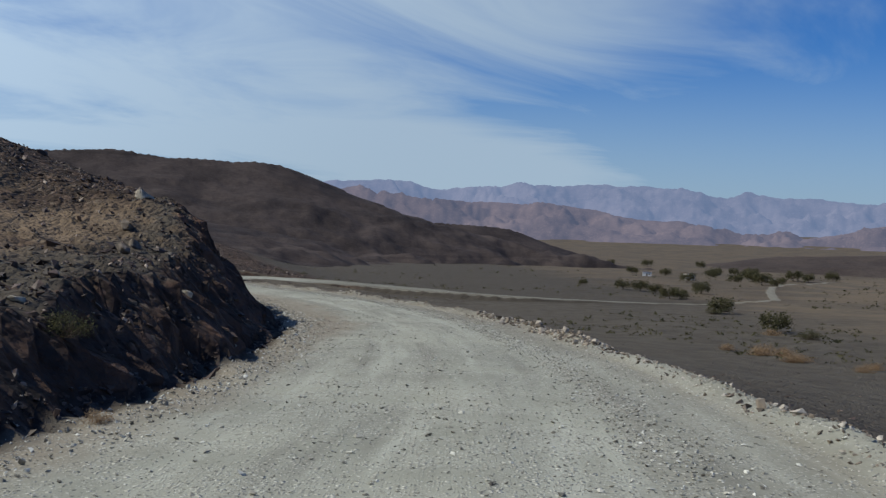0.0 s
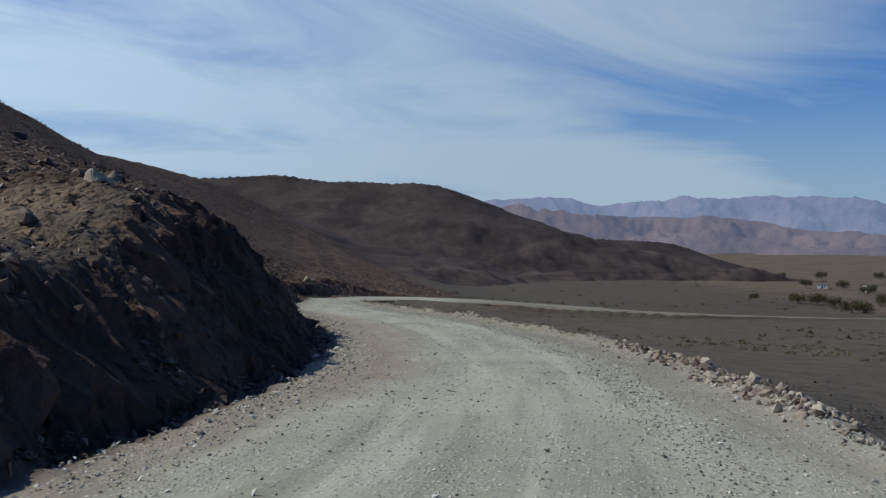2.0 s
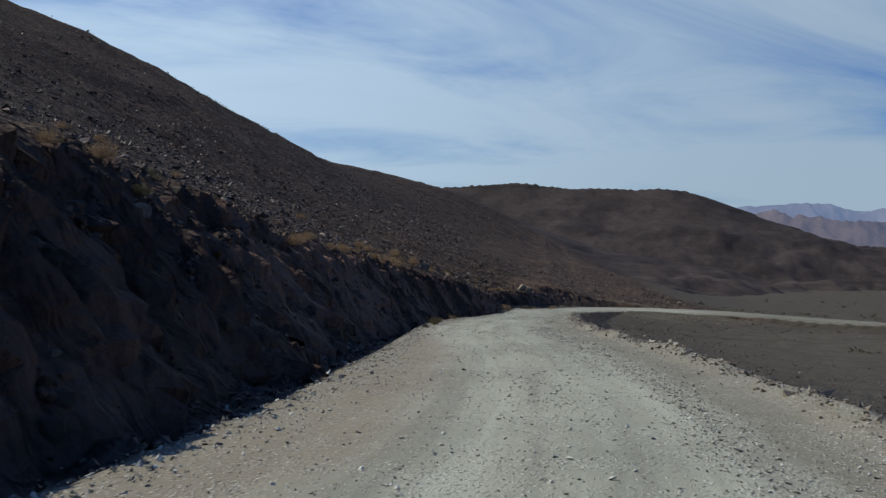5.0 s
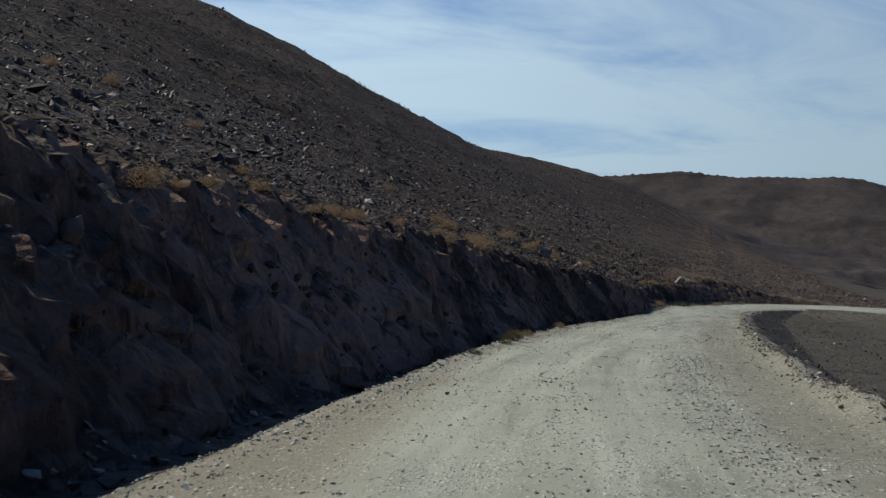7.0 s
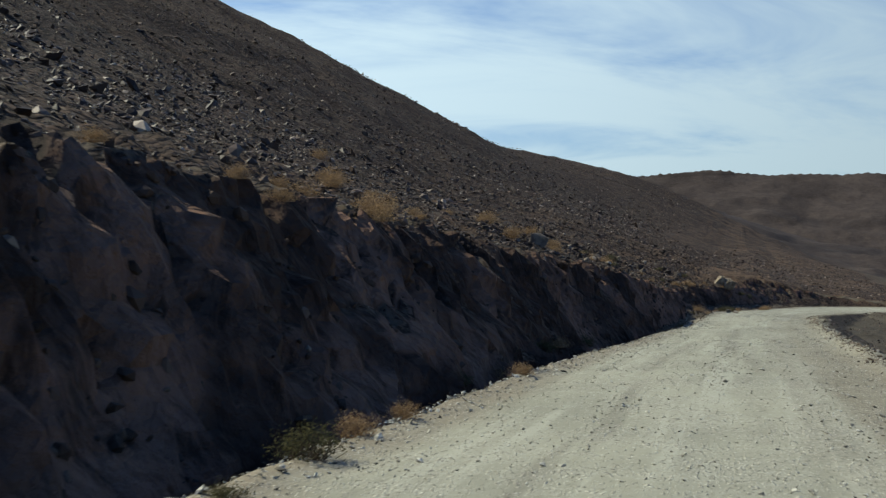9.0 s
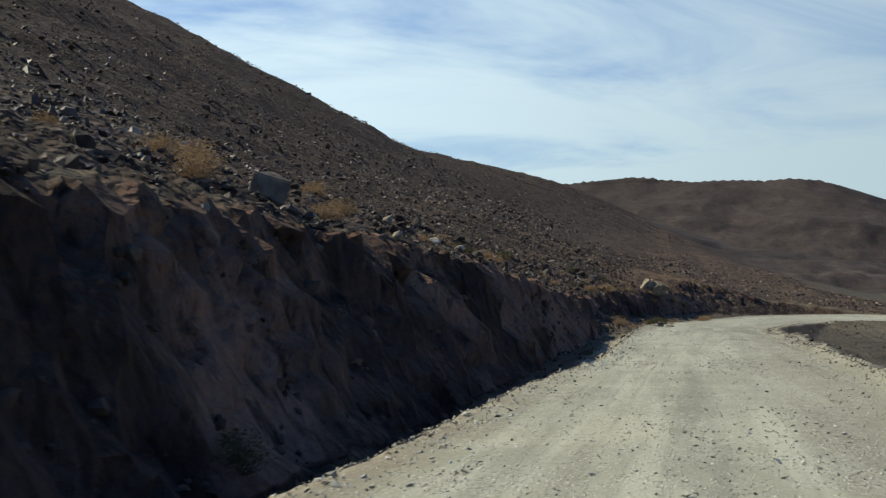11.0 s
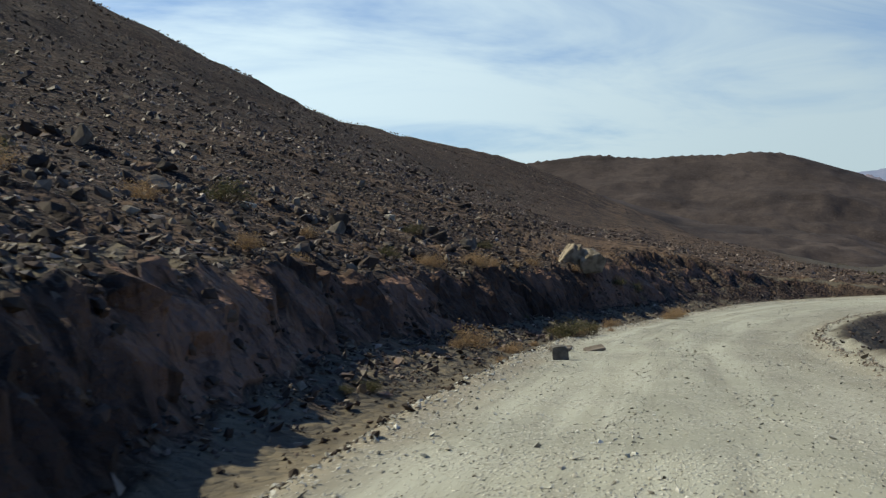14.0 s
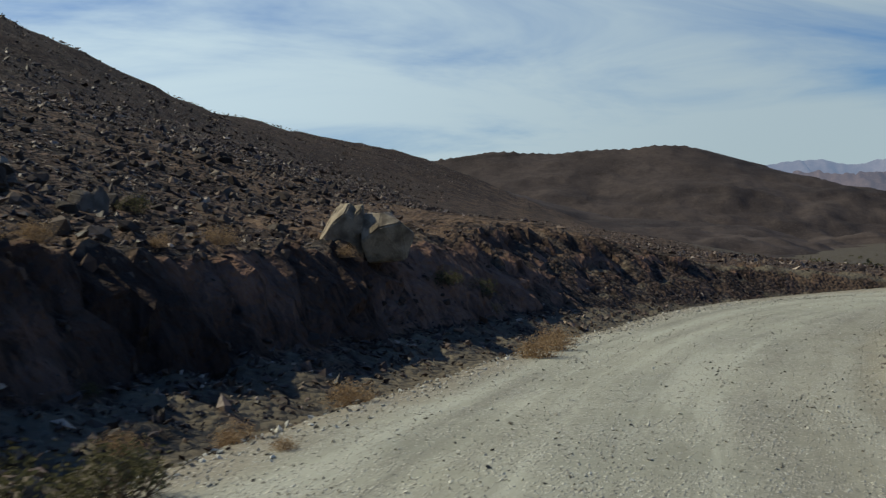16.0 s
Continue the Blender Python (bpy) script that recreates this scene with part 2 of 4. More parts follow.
    bed = bed + 0.06 * (1 + 0.6 * ledge) * np.exp(-((u - brim + 0.35) / 0.22) ** 2) * smooth(y, 70, 90) * (y < 190)      # low berm of the grader
    on = smooth(u, -rim - 0.9, -rim - 0.1) * (1 - smooth(u, brim - 0.3, brim + 0.35))
    z = z * (1 - on) + bed * on
    if detail:
        off = (1 - smooth(u, -5.5, -4.6) * (1 - smooth(u, 3.7, 5.0)))
        z = z + off * (0.10 * fbm(x, y, 1.1, 3, 51) * smooth(v, -60, 6) + 0.2 * ledge * smooth(u, 4.6, 5.4) * (1 - smooth(u, 10, 14)))
    mark = np.where(u > 0, np.minimum(u * 4.7 / road_edge(y), u + 0.9), np.maximum(u * 4.05 / rim, u - 0.7))
    return z, mark, v


def grid_mesh(name, x, y, z, attrs=()):
    """A sheet of quads over a grid of points."""
    n, m = x.shape
    me = bpy.data.meshes.new(name)
    me.vertices.add(n * m)
    me.vertices.foreach_set("co", np.stack([x, y, z], -1).astype(np.float32).ravel())
    i = np.arange(n * m).reshape(n, m)
    quads = np.stack([i[:-1, :-1], i[1:, :-1], i[1:, 1:], i[:-1, 1:]], -1).reshape(-1, 4)
    return fill_mesh(me, quads, attrs)


def fill_mesh(me, faces, attrs=(), flat=False):
    k = faces.shape[1]
    me.loops.add(faces.size)
    me.loops.foreach_set("vertex_index", faces.astype(np.int32).ravel())
    me.polygons.add(len(faces))
    me.polygons.foreach_set("loop_start", (np.arange(len(faces)) * k).astype(np.int32))
    me.update(calc_edges=True)
    me.polygons.foreach_set("use_smooth", np.full(len(faces), not flat))
    for key, values in attrs:
        a = me.attributes.new(key, "FLOAT", "POINT")
        a.data.foreach_set("value", np.asarray(values, np.float32).ravel())
    me.validate()
    return me


def spread(lo, hi, step, grow, lo_end, hi_end):
    """Grid lines: even between lo and hi, ever wider beyond."""
    mid = list(np.arange(lo, hi, step))
    left, right, d = [], [mid[-1]], step
    while right[-1] < hi_end:
        d *= grow
        right.append(right[-1] + d)
    p, d = lo, step
    while p > lo_end:
        d *= grow
        p -= d
        left.append(p)
    return np.array(left[::-1] + mid + right[1:])

# ---- materials ----
def material(name):
    m = bpy.data.materials.new(name)
    m.use_nodes = True
    return m, Nodes(m.node_tree)


def finish(g, colour, rough=0.9, bump=None, strength=0.5, distance=0.05, spec=0.2):
    ins = {"Base Color": colour, "Roughness": rough, "Specular IOR Level": spec}
    if bump is not None:
        ins["Normal"] = g.add("ShaderNodeBump", {"Strength": strength, "Distance": distance, "Height": bump}).outputs[0]
    bsdf = g.add("ShaderNodeBsdfPrincipled", ins)
    out = g.add("ShaderNodeOutputMaterial")
    g.tree.links.new(bsdf.outputs[0], out.inputs[0])


def ground_material():
    m, g = material("desert_ground")
    pos = g.add("ShaderNodeNewGeometry").outputs["Position"]
    u = g.add("ShaderNodeAttribute", attribute_name="lane").outputs["Fac"]
    v = g.add("ShaderNodeAttribute", attribute_name="rise").outputs["Fac"]
    face = g.add("ShaderNodeAttribute", attribute_name="steep").outputs["Fac"]
    big, mid, fine = g.noise(pos, 0.035, 4), g.noise(pos, 0.35, 5), g.noise(pos, 6.0, 5, 0.65)
    grit = g.voronoi(pos, 19.0, 1)
    gritf = g.add("ShaderNodeSeparateColor", {0: grit}).outputs[0]
    coarse = g.voronoi(pos, 3.2, 1)
    coarsef = g.add("ShaderNodeSeparateColor", {0: coarse}).outputs[0]
    # gravel of the road
    edge = g.math("ADD", u, g.math("MULTIPLY", g.math("SUBTRACT", mid, 0.5), 1.6))
    yy = g.add("ShaderNodeSeparateXYZ", {0: pos}).outputs[1]
    clump = g.noise(pos, 0.9, 4, 0.6)
    cloudy = g.noise(pos, 0.22, 3, 0.5)
    road = g.mix(g.ramp(cloudy, 0.35, 0.65), (0.262, 0.258, 0.206), (0.340, 0.333, 0.264))
    road = g.mix(g.math("MULTIPLY", gritf, g.ramp(clump, 0.35, 0.65, 0.1, 0.5)), road, (0.44, 0.43, 0.36))
    thick = g.ramp(clump, 0.38, 0.60, 0.3, 1.0)
    run = g.add("ShaderNodeCombineXYZ", {0: u, 1: g.math("MULTIPLY", yy, 0.05), 2: 0.0}).outputs[0]
    track = g.noise(run, 1.25, 5, 0.62)
    road = g.mix(g.ramp(track, 0.5, 0.64, 0.0, 0.7), road, (0.425, 0.42, 0.345))
    road = g.mix(g.ramp(track, 0.48, 0.34, 0.0, 0.65), road, (0.20, 0.192, 0.157))
    tan = g.mix(fine, (0.17, 0.137, 0.097), (0.27, 0.223, 0.163))
    # towards the valley: a ridge of loose gravel, then a darker, packed shoulder with a sandy brim
    soft = g.math("ADD", u, g.math("MULTIPLY", g.math("SUBTRACT", mid, 0.5), 0.9))
    later = g.math("MULTIPLY", g.ramp(yy, 20.0, 42.0, 0.35, 1.0), g.ramp(yy, 105.0, 150.0, 1.0, 0.5))
    band = g.math("MULTIPLY", g.ramp(soft, -2.5, -1.9), g.ramp(soft, -1.3, -1.7))
    road = g.mix(g.math("MULTIPLY", band, 0.35), road, g.mix(gritf, (0.10, 0.09, 0.072), (0.36, 0.33, 0.27)))
    packed = g.mix(g.ramp(fine, 0.3, 0.7), (0.135, 0.116, 0.088), (0.215, 0.187, 0.143))
    road = g.mix(g.math("MULTIPLY", g.math("MULTIPLY", g.ramp(soft, -2.0, -2.5), later), 0.7), road, packed)
    road = g.mix(g.math("MULTIPLY", g.math("MULTIPLY", g.ramp(soft, -3.1, -3.4), g.ramp(soft, -3.8, -3.5)), 0.3), road, (0.25, 0.215, 0.155))
    away = g.math("ABSOLUTE", edge)
    road = g.mix(g.ramp(g.math("ADD", edge, g.math("MULTIPLY", g.ramp(yy, 24.0, 40.0), g.ramp(yy, 95.0, 66.0, 0.0, 1.3))), 2.9, 4.3, 0.0, 0.78), road, tan)
    # pebbles set in the dust, in two sizes
    knobs = 0.0
    for many, share, tall in ((15.0, 0.6, 0.55), (31.0, 0.75, 0.3)):
        away_by, tint = g.voronoi(pos, many, 0), g.add("ShaderNodeSeparateColor", {0: g.voronoi(pos, many, 1)})
        there = g.math("MULTIPLY", g.math("LESS_THAN", tint.outputs[0], g.math("MULTIPLY", thick, share)), g.ramp(away_by, 0.46, 0.30))
        shade = g.mix(tint.outputs[1], (0.125, 0.115, 0.095), (0.60, 0.575, 0.49))
        road = g.mix(g.math("MULTIPLY", there, 0.85), road, shade)
        knobs = g.math("ADD", knobs, g.math("MULTIPLY", g.math("MULTIPLY", there, g.ramp(away_by, 0.46, 0.0)), tall))
    # dark varnished scree of the slope, with paler dust and dry grass between
    rubble = g.voronoi(pos, 7.0, 1)
    rubblef = g.add("ShaderNodeSeparateColor", {0: rubble}).outputs[1]
    scree = g.mix(g.math("MULTIPLY", coarsef, rubblef), (0.018, 0.0125, 0.0105), (0.105, 0.071, 0.056))
    scree = g.mix(g.ramp(fine, 0.4, 0.75, 0, 0.6), scree, (0.058, 0.038, 0.031))
    blockf = g.add("ShaderNodeSeparateColor", {0: g.voronoi(pos, 1.15, 1)}).outputs[2]
    scree = g.mix(g.ramp(blockf, 0.55, 0.95, 0.0, 0.75), scree, (0.017, 0.013, 0.0105))
    scree = g.mix(g.ramp(rubblef, 0.9, 0.97, 0.0, 0.8), scree, (0.17, 0.135, 0.10))
    dust = g.mix(fine, (0.085, 0.055, 0.037), (0.17, 0.112, 0.072))
    wide = g.noise(pos, 0.11, 5, 0.6)
    patch = g.math("MULTIPLY", g.math("MAXIMUM", g.ramp(mid, 0.47, 0.64), g.ramp(wide, 0.5, 0.62)), g.ramp(v, 6.0, 34.0, 0.75, 0.2))
    far_stone = g.add("ShaderNodeSeparateColor", {0: g.voronoi(pos, 0.8, 1)}).outputs[0]
    patch = g.math("MULTIPLY", patch, g.ramp(g.add("ShaderNodeSeparateXYZ", {0: pos}).outputs[1], 140.0, 180.0, 0.5, 1.5), True)
    scree = g.mix(patch, scree, dust)
    scree = g.mix(g.ramp(far_stone, 0.8, 0.98, 0.0, 0.4), scree, (0.16, 0.128, 0.095))
    scree = g.mix(g.ramp(far_stone, 0.3, 0.05, 0.0, 0.7), scree, (0.016, 0.012, 0.010))
    rubble_h = 0.0
    bare = g.ramp(wide, 0.60, 0.40, 0.35, 1.0)
    for many, share, tall in ((1.7, 0.5, 4.0), (3.6, 0.6, 2.4), (8.0, 0.65, 1.1)):
        away_by, tint = g.voronoi(pos, many, 0), g.add("ShaderNodeSeparateColor", {0: g.voronoi(pos, many, 1)})
        there = g.math("MULTIPLY", g.math("LESS_THAN", tint.outputs[0], g.math("MULTIPLY", bare, share)), g.ramp(away_by, 0.52, 0.40))
        tone = g.mix(g.ramp(tint.outputs[1], 0.35, 1.0), (0.0185, 0.012, 0.0095), (0.132, 0.088, 0.067))
        scree = g.mix(g.math("MULTIPLY", there, 0.85), scree, tone)
        rubble_h = g.math("ADD", rubble_h, g.math("MULTIPLY", g.math("MULTIPLY", there, g.ramp(away_by, 0.52, 0.1)), tall))
    nose = g.math("MULTIPLY", g.ramp(yy, 46.0, 30.0), g.math("MULTIPLY", g.ramp(v, 6.5, 9.0), g.ramp(mid, 0.35, 0.6, 0.25, 0.95)))
    scree = g.mix(nose, scree, g.mix(fine, (0.15, 0.105, 0.066), (0.27, 0.20, 0.13)))      # dusty nose of the hill
    # broken rock of the cut
    cutrock = g.mix(g.ramp(mid, 0.3, 0.7), (0.036, 0.0225, 0.017), (0.096, 0.057, 0.041))
    cutrock = g.mix(g.ramp(fine, 0.5, 0.8), cutrock, (0.05, 0.043, 0.037))
    cutrock = g.mix(g.math("MULTIPLY", g.ramp(g.noise(pos, 0.16, 4, 0.6), 0.46, 0.6, 0.0, 0.85), g.ramp(yy, 58.0, 76.0, 0.25, 1.0)), cutrock, g.mix(fine, (0.15, 0.083, 0.058), (0.31, 0.185, 0.132)))
    cutrock = g.mix(g.math("MULTIPLY", g.math("MULTIPLY", g.ramp(yy, 73.0, 80.0), g.ramp(yy, 97.0, 90.0)), g.ramp(mid, 0.36, 0.56, 0.1, 0.8)), cutrock, g.mix(fine, (0.15, 0.083, 0.058), (0.30, 0.18, 0.128)))      # a bare reddish panel
    seam = g.noise(g.add("ShaderNodeMapping", {"Vector": pos, "Rotation": (0.15, 0.25, 0.3), "Scale": (1.3, 1.3, 0.32)}).outputs[0], 1.0, 6, 0.65, 0.8)
    cutrock = g.mix(g.ramp(seam, 0.5, 0.66, 0.0, 0.75), cutrock, (0.015, 0.011, 0.009))
    cutrock = g.mix(g.ramp(seam, 0.42, 0.3, 0.0, 0.5), cutrock, (0.16, 0.10, 0.072))
    rocky = g.math("MULTIPLY", g.ramp(face, 0.78, 0.98), g.ramp(u, 10.0, 13.0, 1.0, 0.0))
    level = g.mix(g.ramp(mid, 0.35, 0.7), (0.10, 0.082, 0.058), (0.17, 0.142, 0.10))
    level = g.mix(g.ramp(coarsef, 0.2, 0.9, 0.0, 0.6), level, (0.09, 0.078, 0.062))
    level = g.mix(g.math("MULTIPLY", g.ramp(yy, 172.0, 156.0), 0.7), level, g.mix(coarsef, (0.032, 0.026, 0.021), (0.075, 0.061, 0.048)))
    left = g.mix(g.math("MULTIPLY", g.ramp(u, 8.0, 10.0, 1.0, 0.0), g.ramp(face, 0.35, 0.6, 1.0, 0.0)), scree, level)
    left = g.mix(rocky, left, cutrock)
    # plain of the valley
    plain = g.mix(g.ramp(mid, 0.35, 0.65), (0.070, 0.059, 0.046), (0.102, 0.088, 0.068))
    plain = g.mix(g.math("MULTIPLY", gritf, 0.35), plain, (0.12, 0.103, 0.08))
    sand = g.mix(mid, (0.13, 0.10, 0.068), (0.19, 0.147, 0.10))
    xyz = g.add("ShaderNodeSeparateXYZ", {0: pos})
    wash = g.math("ADD", g.math("MULTIPLY", xyz.outputs[0], 1.0), g.math("MULTIPLY", big, 60.0))
    plain = g.mix(g.math("MULTIPLY", g.ramp(wash, 75.0, 115.0), g.ramp(big, 0.38, 0.6, 0.35, 0.95)), plain, sand)
    plain = g.mix(g.math("MULTIPLY", g.ramp(u, -34.0, -7.0), g.math("MULTIPLY", g.ramp(mid, 0.3, 0.6, 0.35, 0.7), g.ramp(yy, 130.0, 80.0, 0.4, 1.0))), plain, g.mix(gritf, (0.022, 0.018, 0.016), (0.06, 0.05, 0.043)))
    land_col = g.mix(g.ramp(g.math("ADD", v, g.ramp(yy, 215.0, 250.0, 0.0, 32.0)), -12.0, 3.0), plain, left)
    trail = g.math("MULTIPLY", g.ramp(xyz.outputs[0], -38.0, -20.0), g.ramp(xyz.outputs[1], 225.0, 245.0))
    road = g.mix(g.math("MULTIPLY", trail, 0.55), road, plain)      # a lesser track beyond the bend
    col = g.mix(g.math("MAXIMUM", g.ramp(away, 4.2, 4.8), g.math("MULTIPLY", g.ramp(face, 0.6, 0.9), g.ramp(u, 3.0, 3.6))), road, land_col)
    lumps = g.math("MULTIPLY", g.math("MULTIPLY", g.voronoi(pos, 5.0, 0), -2.4), g.ramp(away, 4.2, 5.4))
    lumps = g.math("ADD", lumps, g.math("MULTIPLY", g.math("MULTIPLY", g.voronoi(pos, 0.9, 0), -5.0), g.ramp(away, 6.0, 9.0)))
    lumps = g.math("ADD", lumps, g.math("MULTIPLY", rubble_h, g.math("MULTIPLY", g.ramp(away, 6.0, 8.0), g.ramp(v, -2.0, 4.0))))
    rock_h = g.math("ADD", g.math("MULTIPLY", seam, -5.0), g.math("MULTIPLY", g.noise(pos, 2.2, 5, 0.65), 5.0))
    rock_h = g.math("ADD", rock_h, g.math("MULTIPLY", g.voronoi(g.add("ShaderNodeMapping", {"Vector": pos, "Rotation": (0.1, 0.2, 0.2), "Scale": (1.0, 1.0, 0.45)}).outputs[0], 2.6, 0), 6.0))
    lumps = g.math("ADD", lumps, g.math("MULTIPLY", rock_h, rocky))
    h = g.math("ADD", lumps, g.math("ADD", g.math("MULTIPLY", fine, g.ramp(away, 3.8, 5.2, 0.1, 1.0)), g.math("ADD", g.math("MULTIPLY", g.noise(pos, 55.0, 3, 0.6), 0.16), knobs)))
    finish(g, col, 0.93, h, 0.8, 0.05, 0.12)
    return m


GROUND = ground_material()

# ---- ground: one sheet, in axes that run with the hillside ----
A = spread(-25, 262, 0.4, 1.06, -500, 5200)
B = spread(-18, 24, 0.24, 1.065, -4600, 1500)
aa, bb = np.meshgrid(A, B, indexing="ij")
gx = 7.0 - SIN * aa - COS * bb
gy = COS * aa - SIN * bb
gz, gu, gv = land(gx, gy)
da, db = np.gradient(gz, A, B)
slope = np.hypot(da, db)
# the face of the cut is broken rock: it juts and recedes
jut = smooth(slope, 0.75, 1.1) * smooth(gu, 4.2, 5.2) * (1 - smooth(gu, 12, 15))
relief = 0.42 * (np.abs(fbm(aa + 0.7 * gz, gz * 1.3, 2.6, 4, 131, 0.6)) - 0.25) + 0.16 * fbm(aa, gz * 1.6, 0.9, 3, 137, 0.6) + 0.34 * (np.abs(fbm(aa, gz * 0.3, 1.9, 3, 141, 0.6)) - 0.25)
relief = relief + rng.normal(0, 0.07, relief.shape)
gx, gy = gx + COS * jut * relief, gy + SIN * jut * relief
ground = new("ground", grid_mesh("ground", gx, gy, gz, (("lane", gu), ("rise", gv), ("steep", slope))))
ground.data.materials.append(GROUND)
broken = (jut > 0.35)[:-1, :-1].ravel()
ground.data.polygons.foreach_set("use_smooth", ~broken)
tagged(ground, "stony desert hillside and plain with a pale graded gravel road", "ground", kind="structure")

# ---- hills and ranges beyond ----
def polar(az, dist):
    a = np.radians(az)
    return -np.sin(a) * dist, np.cos(a) * dist


def rock_material(name, dark, light, scale, bands=0.0, glow=None):
    m, g = material(name)
    pos = g.add("ShaderNodeNewGeometry").outputs["Position"]
    n, f = g.noise(pos, scale, 6, 0.6), g.noise(pos, scale * 9, 5, 0.65)
    col = g.mix(g.ramp(n, 0.32, 0.68), dark, light)
    col = g.mix(g.ramp(f, 0.4, 0.75, 0, 0.45), col, tuple(c * 0.5 for c in dark))
    s = g.noise(pos, scale * 40, 3, 0.6)
    col = g.mix(g.ramp(s, 0.5, 0.75, 0, 0.5), col, tuple(c * 1.5 for c in light))
    if bands:
        z = g.add("ShaderNodeSeparateXYZ", {0: pos}).outputs[2]
        layer = g.add("ShaderNodeCombineXYZ", {0: g.math("MULTIPLY", n, 0.7), 1: 0.0, 2: g.math("MULTIPLY", z, bands)}).outputs[0]
        col = g.mix(g.ramp(g.noise(layer, 1.0, 3), 0.55, 0.68, 0, 0.4), col, tuple(c * 0.4 for c in dark))
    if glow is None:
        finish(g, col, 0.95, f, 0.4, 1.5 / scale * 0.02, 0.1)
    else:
        # far distance: haze put into the material as an even emission over the rock
        haze_tint, part = glow
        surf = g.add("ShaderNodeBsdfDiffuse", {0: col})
        veil = g.add("ShaderNodeEmission", {0: (*haze_tint, 1.0), 1: 1.0})
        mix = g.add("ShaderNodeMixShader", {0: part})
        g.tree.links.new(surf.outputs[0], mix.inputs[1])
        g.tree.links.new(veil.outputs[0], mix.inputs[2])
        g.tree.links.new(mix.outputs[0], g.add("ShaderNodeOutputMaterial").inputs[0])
    return m


def ridge_hill(name, ridges, az, dist, mat, label, seed, rough=0.24):
    """A hill whose height falls away on both sides of its ridge lines (azimuth, distance, height, fall)."""
    aa, dd = np.meshgrid(np.linspace(az[0], az[1], az[2]), np.linspace(dist[0], dist[1], dist[2]), indexing="ij")
    x, y = polar(aa, dd)
    bend = fbm(x, y, 130.0, 5, seed)
    gully = 1 - np.abs(fbm(x, y, 210.0, 4, seed + 5))
    top = np.full(x.shape, -400.0)
    for line, fall in ridges:
        px, py = polar(np.array([p[0] for p in line]), np.array([p[1] for p in line]))
        r = spline(list(zip(px, py, [p[2] for p in line])), 8.0)
        for k in range(0, len(r)):
            d = np.hypot(x - r[k, 0], y - r[k, 1]) * (1 + 0.22 * bend)
            top = np.maximum(top, r[k, 2] - fall * d * (1.25 - 0.25 * np.clip(d / 300, 0, 1)) )
    stony = fbm(x, y, 34.0, 4, seed + 21, 0.6)
    z = top + rough * 40 * np.clip((top + 60) / 60, 0.1, 1) * (0.25 * bend - 0.35 * (gully - 0.6))
    z = z + rough * 3.0 * stony * smooth(top, -70, -20)
    step = 17.0 + 4 * bend                                    # ledges of harder rock
    z = z + rough * 5.5 * (smooth(np.mod(z + 6 * stony, step) / step, 0.72, 0.95) - np.mod(z + 6 * stony, step) / step) * smooth(top, -35, 5)
    ob = new(name, grid_mesh(name, x, y, z))
    ob.data.materials.append(mat)
    return tagged(ob, label, "hill", kind="structure")


SPUR = rock_material("dark_hill_rock", (0.033, 0.0262, 0.0252), (0.074, 0.058, 0.052), 0.016, 0.14)
ridge_hill("hill_spur", [
    ([(30, 1250, 73), (20.7, 1300, 65), (16.3, 1300, 66), (13.6, 1300, 61.5), (10.9, 1300, 59), (9.2, 1305, 59.5), (7.6, 1320, 53), (5.4, 1380, 30.9), (3.2, 1440, 10.4),
      (1.9, 1470, -0.4), (0.6, 1490, -3.2), (-1.0, 1510, -2.2), (-3.0, 1530, -10), (-4.7, 1540, -25), (-5.9, 1550, -33.5), (-7.8, 1560, -51)], 0.33),
    ([(12.5, 1290, 50), (9.5, 1150, 5), (8.0, 1060, -22)], 0.28),
    ([(27, 760, 48), (22, 820, 42), (19.4, 860, 36), (17.6, 870, 25), (15.4, 880, 7), (13.6, 880, -9), (10.5, 880, -26), (8.0, 890, -38)], 0.30)],
    (-13, 36, 370), (520, 1750, 230), SPUR, "dark brown stony hill with a long flat top and a spur", 61)
LOW = rock_material("low_hill_rock", (0.05, 0.039, 0.035), (0.085, 0.067, 0.056), 0.01)
ridge_hill("hill_low", [([(-13.4, 1560, -46), (-15.8, 1520, -33), (-17.8, 1500, -29.5), (-21, 1500, -25), (-27, 1500, -18)], 0.13)],
           (-31, -10, 140), (1150, 2000, 80), LOW, "low dark stony rise on the plain", 71, 0.06)


def mountain_range(name, az, skyline, dist, depth, mat, label, seed, relief):
    """A range with a given skyline (azimuth, elevation in degrees), cut by gullies."""
    n = 520
    a = np.linspace(az[0], az[1], n)
    order = sorted(skyline)
    crest = np.interp(a, [p[0] for p in order], [p[1] for p in order])
    t = np.linspace(0, 1, 44)
    aa, tt = np.meshgrid(a, t, indexing="ij")
    dd = dist + depth * (tt - 0.62)
    x, y = polar(aa, dd)
    wide = fbm(x, y, depth * 0.35, 5, seed)
    ridged = 1 - 2.4 * np.abs(fbm(x + 0.6 * y, y - 0.3 * x, depth * 0.42, 5, seed + 9, 0.55))
    body = np.interp(tt, [0, 0.25, 0.62, 0.8, 1], [0, 0.28, 1, 0.8, 0.1])
    high = dist * np.tan(np.radians(crest))[:, None]
    floor = -48.0
    z = floor + (high - floor) * body + relief * (0.5 * wide + 0.6 * ridged) * np.interp(tt, [0, 0.15, 0.5, 0.62, 1], [0.0, 0.7, 1.0, 0.22, 0.5])
    ob = new(name, grid_mesh(name, x, y, z))
    ob.data.materials.append(mat)
    return tagged(ob, label, "mountains", kind="structure")


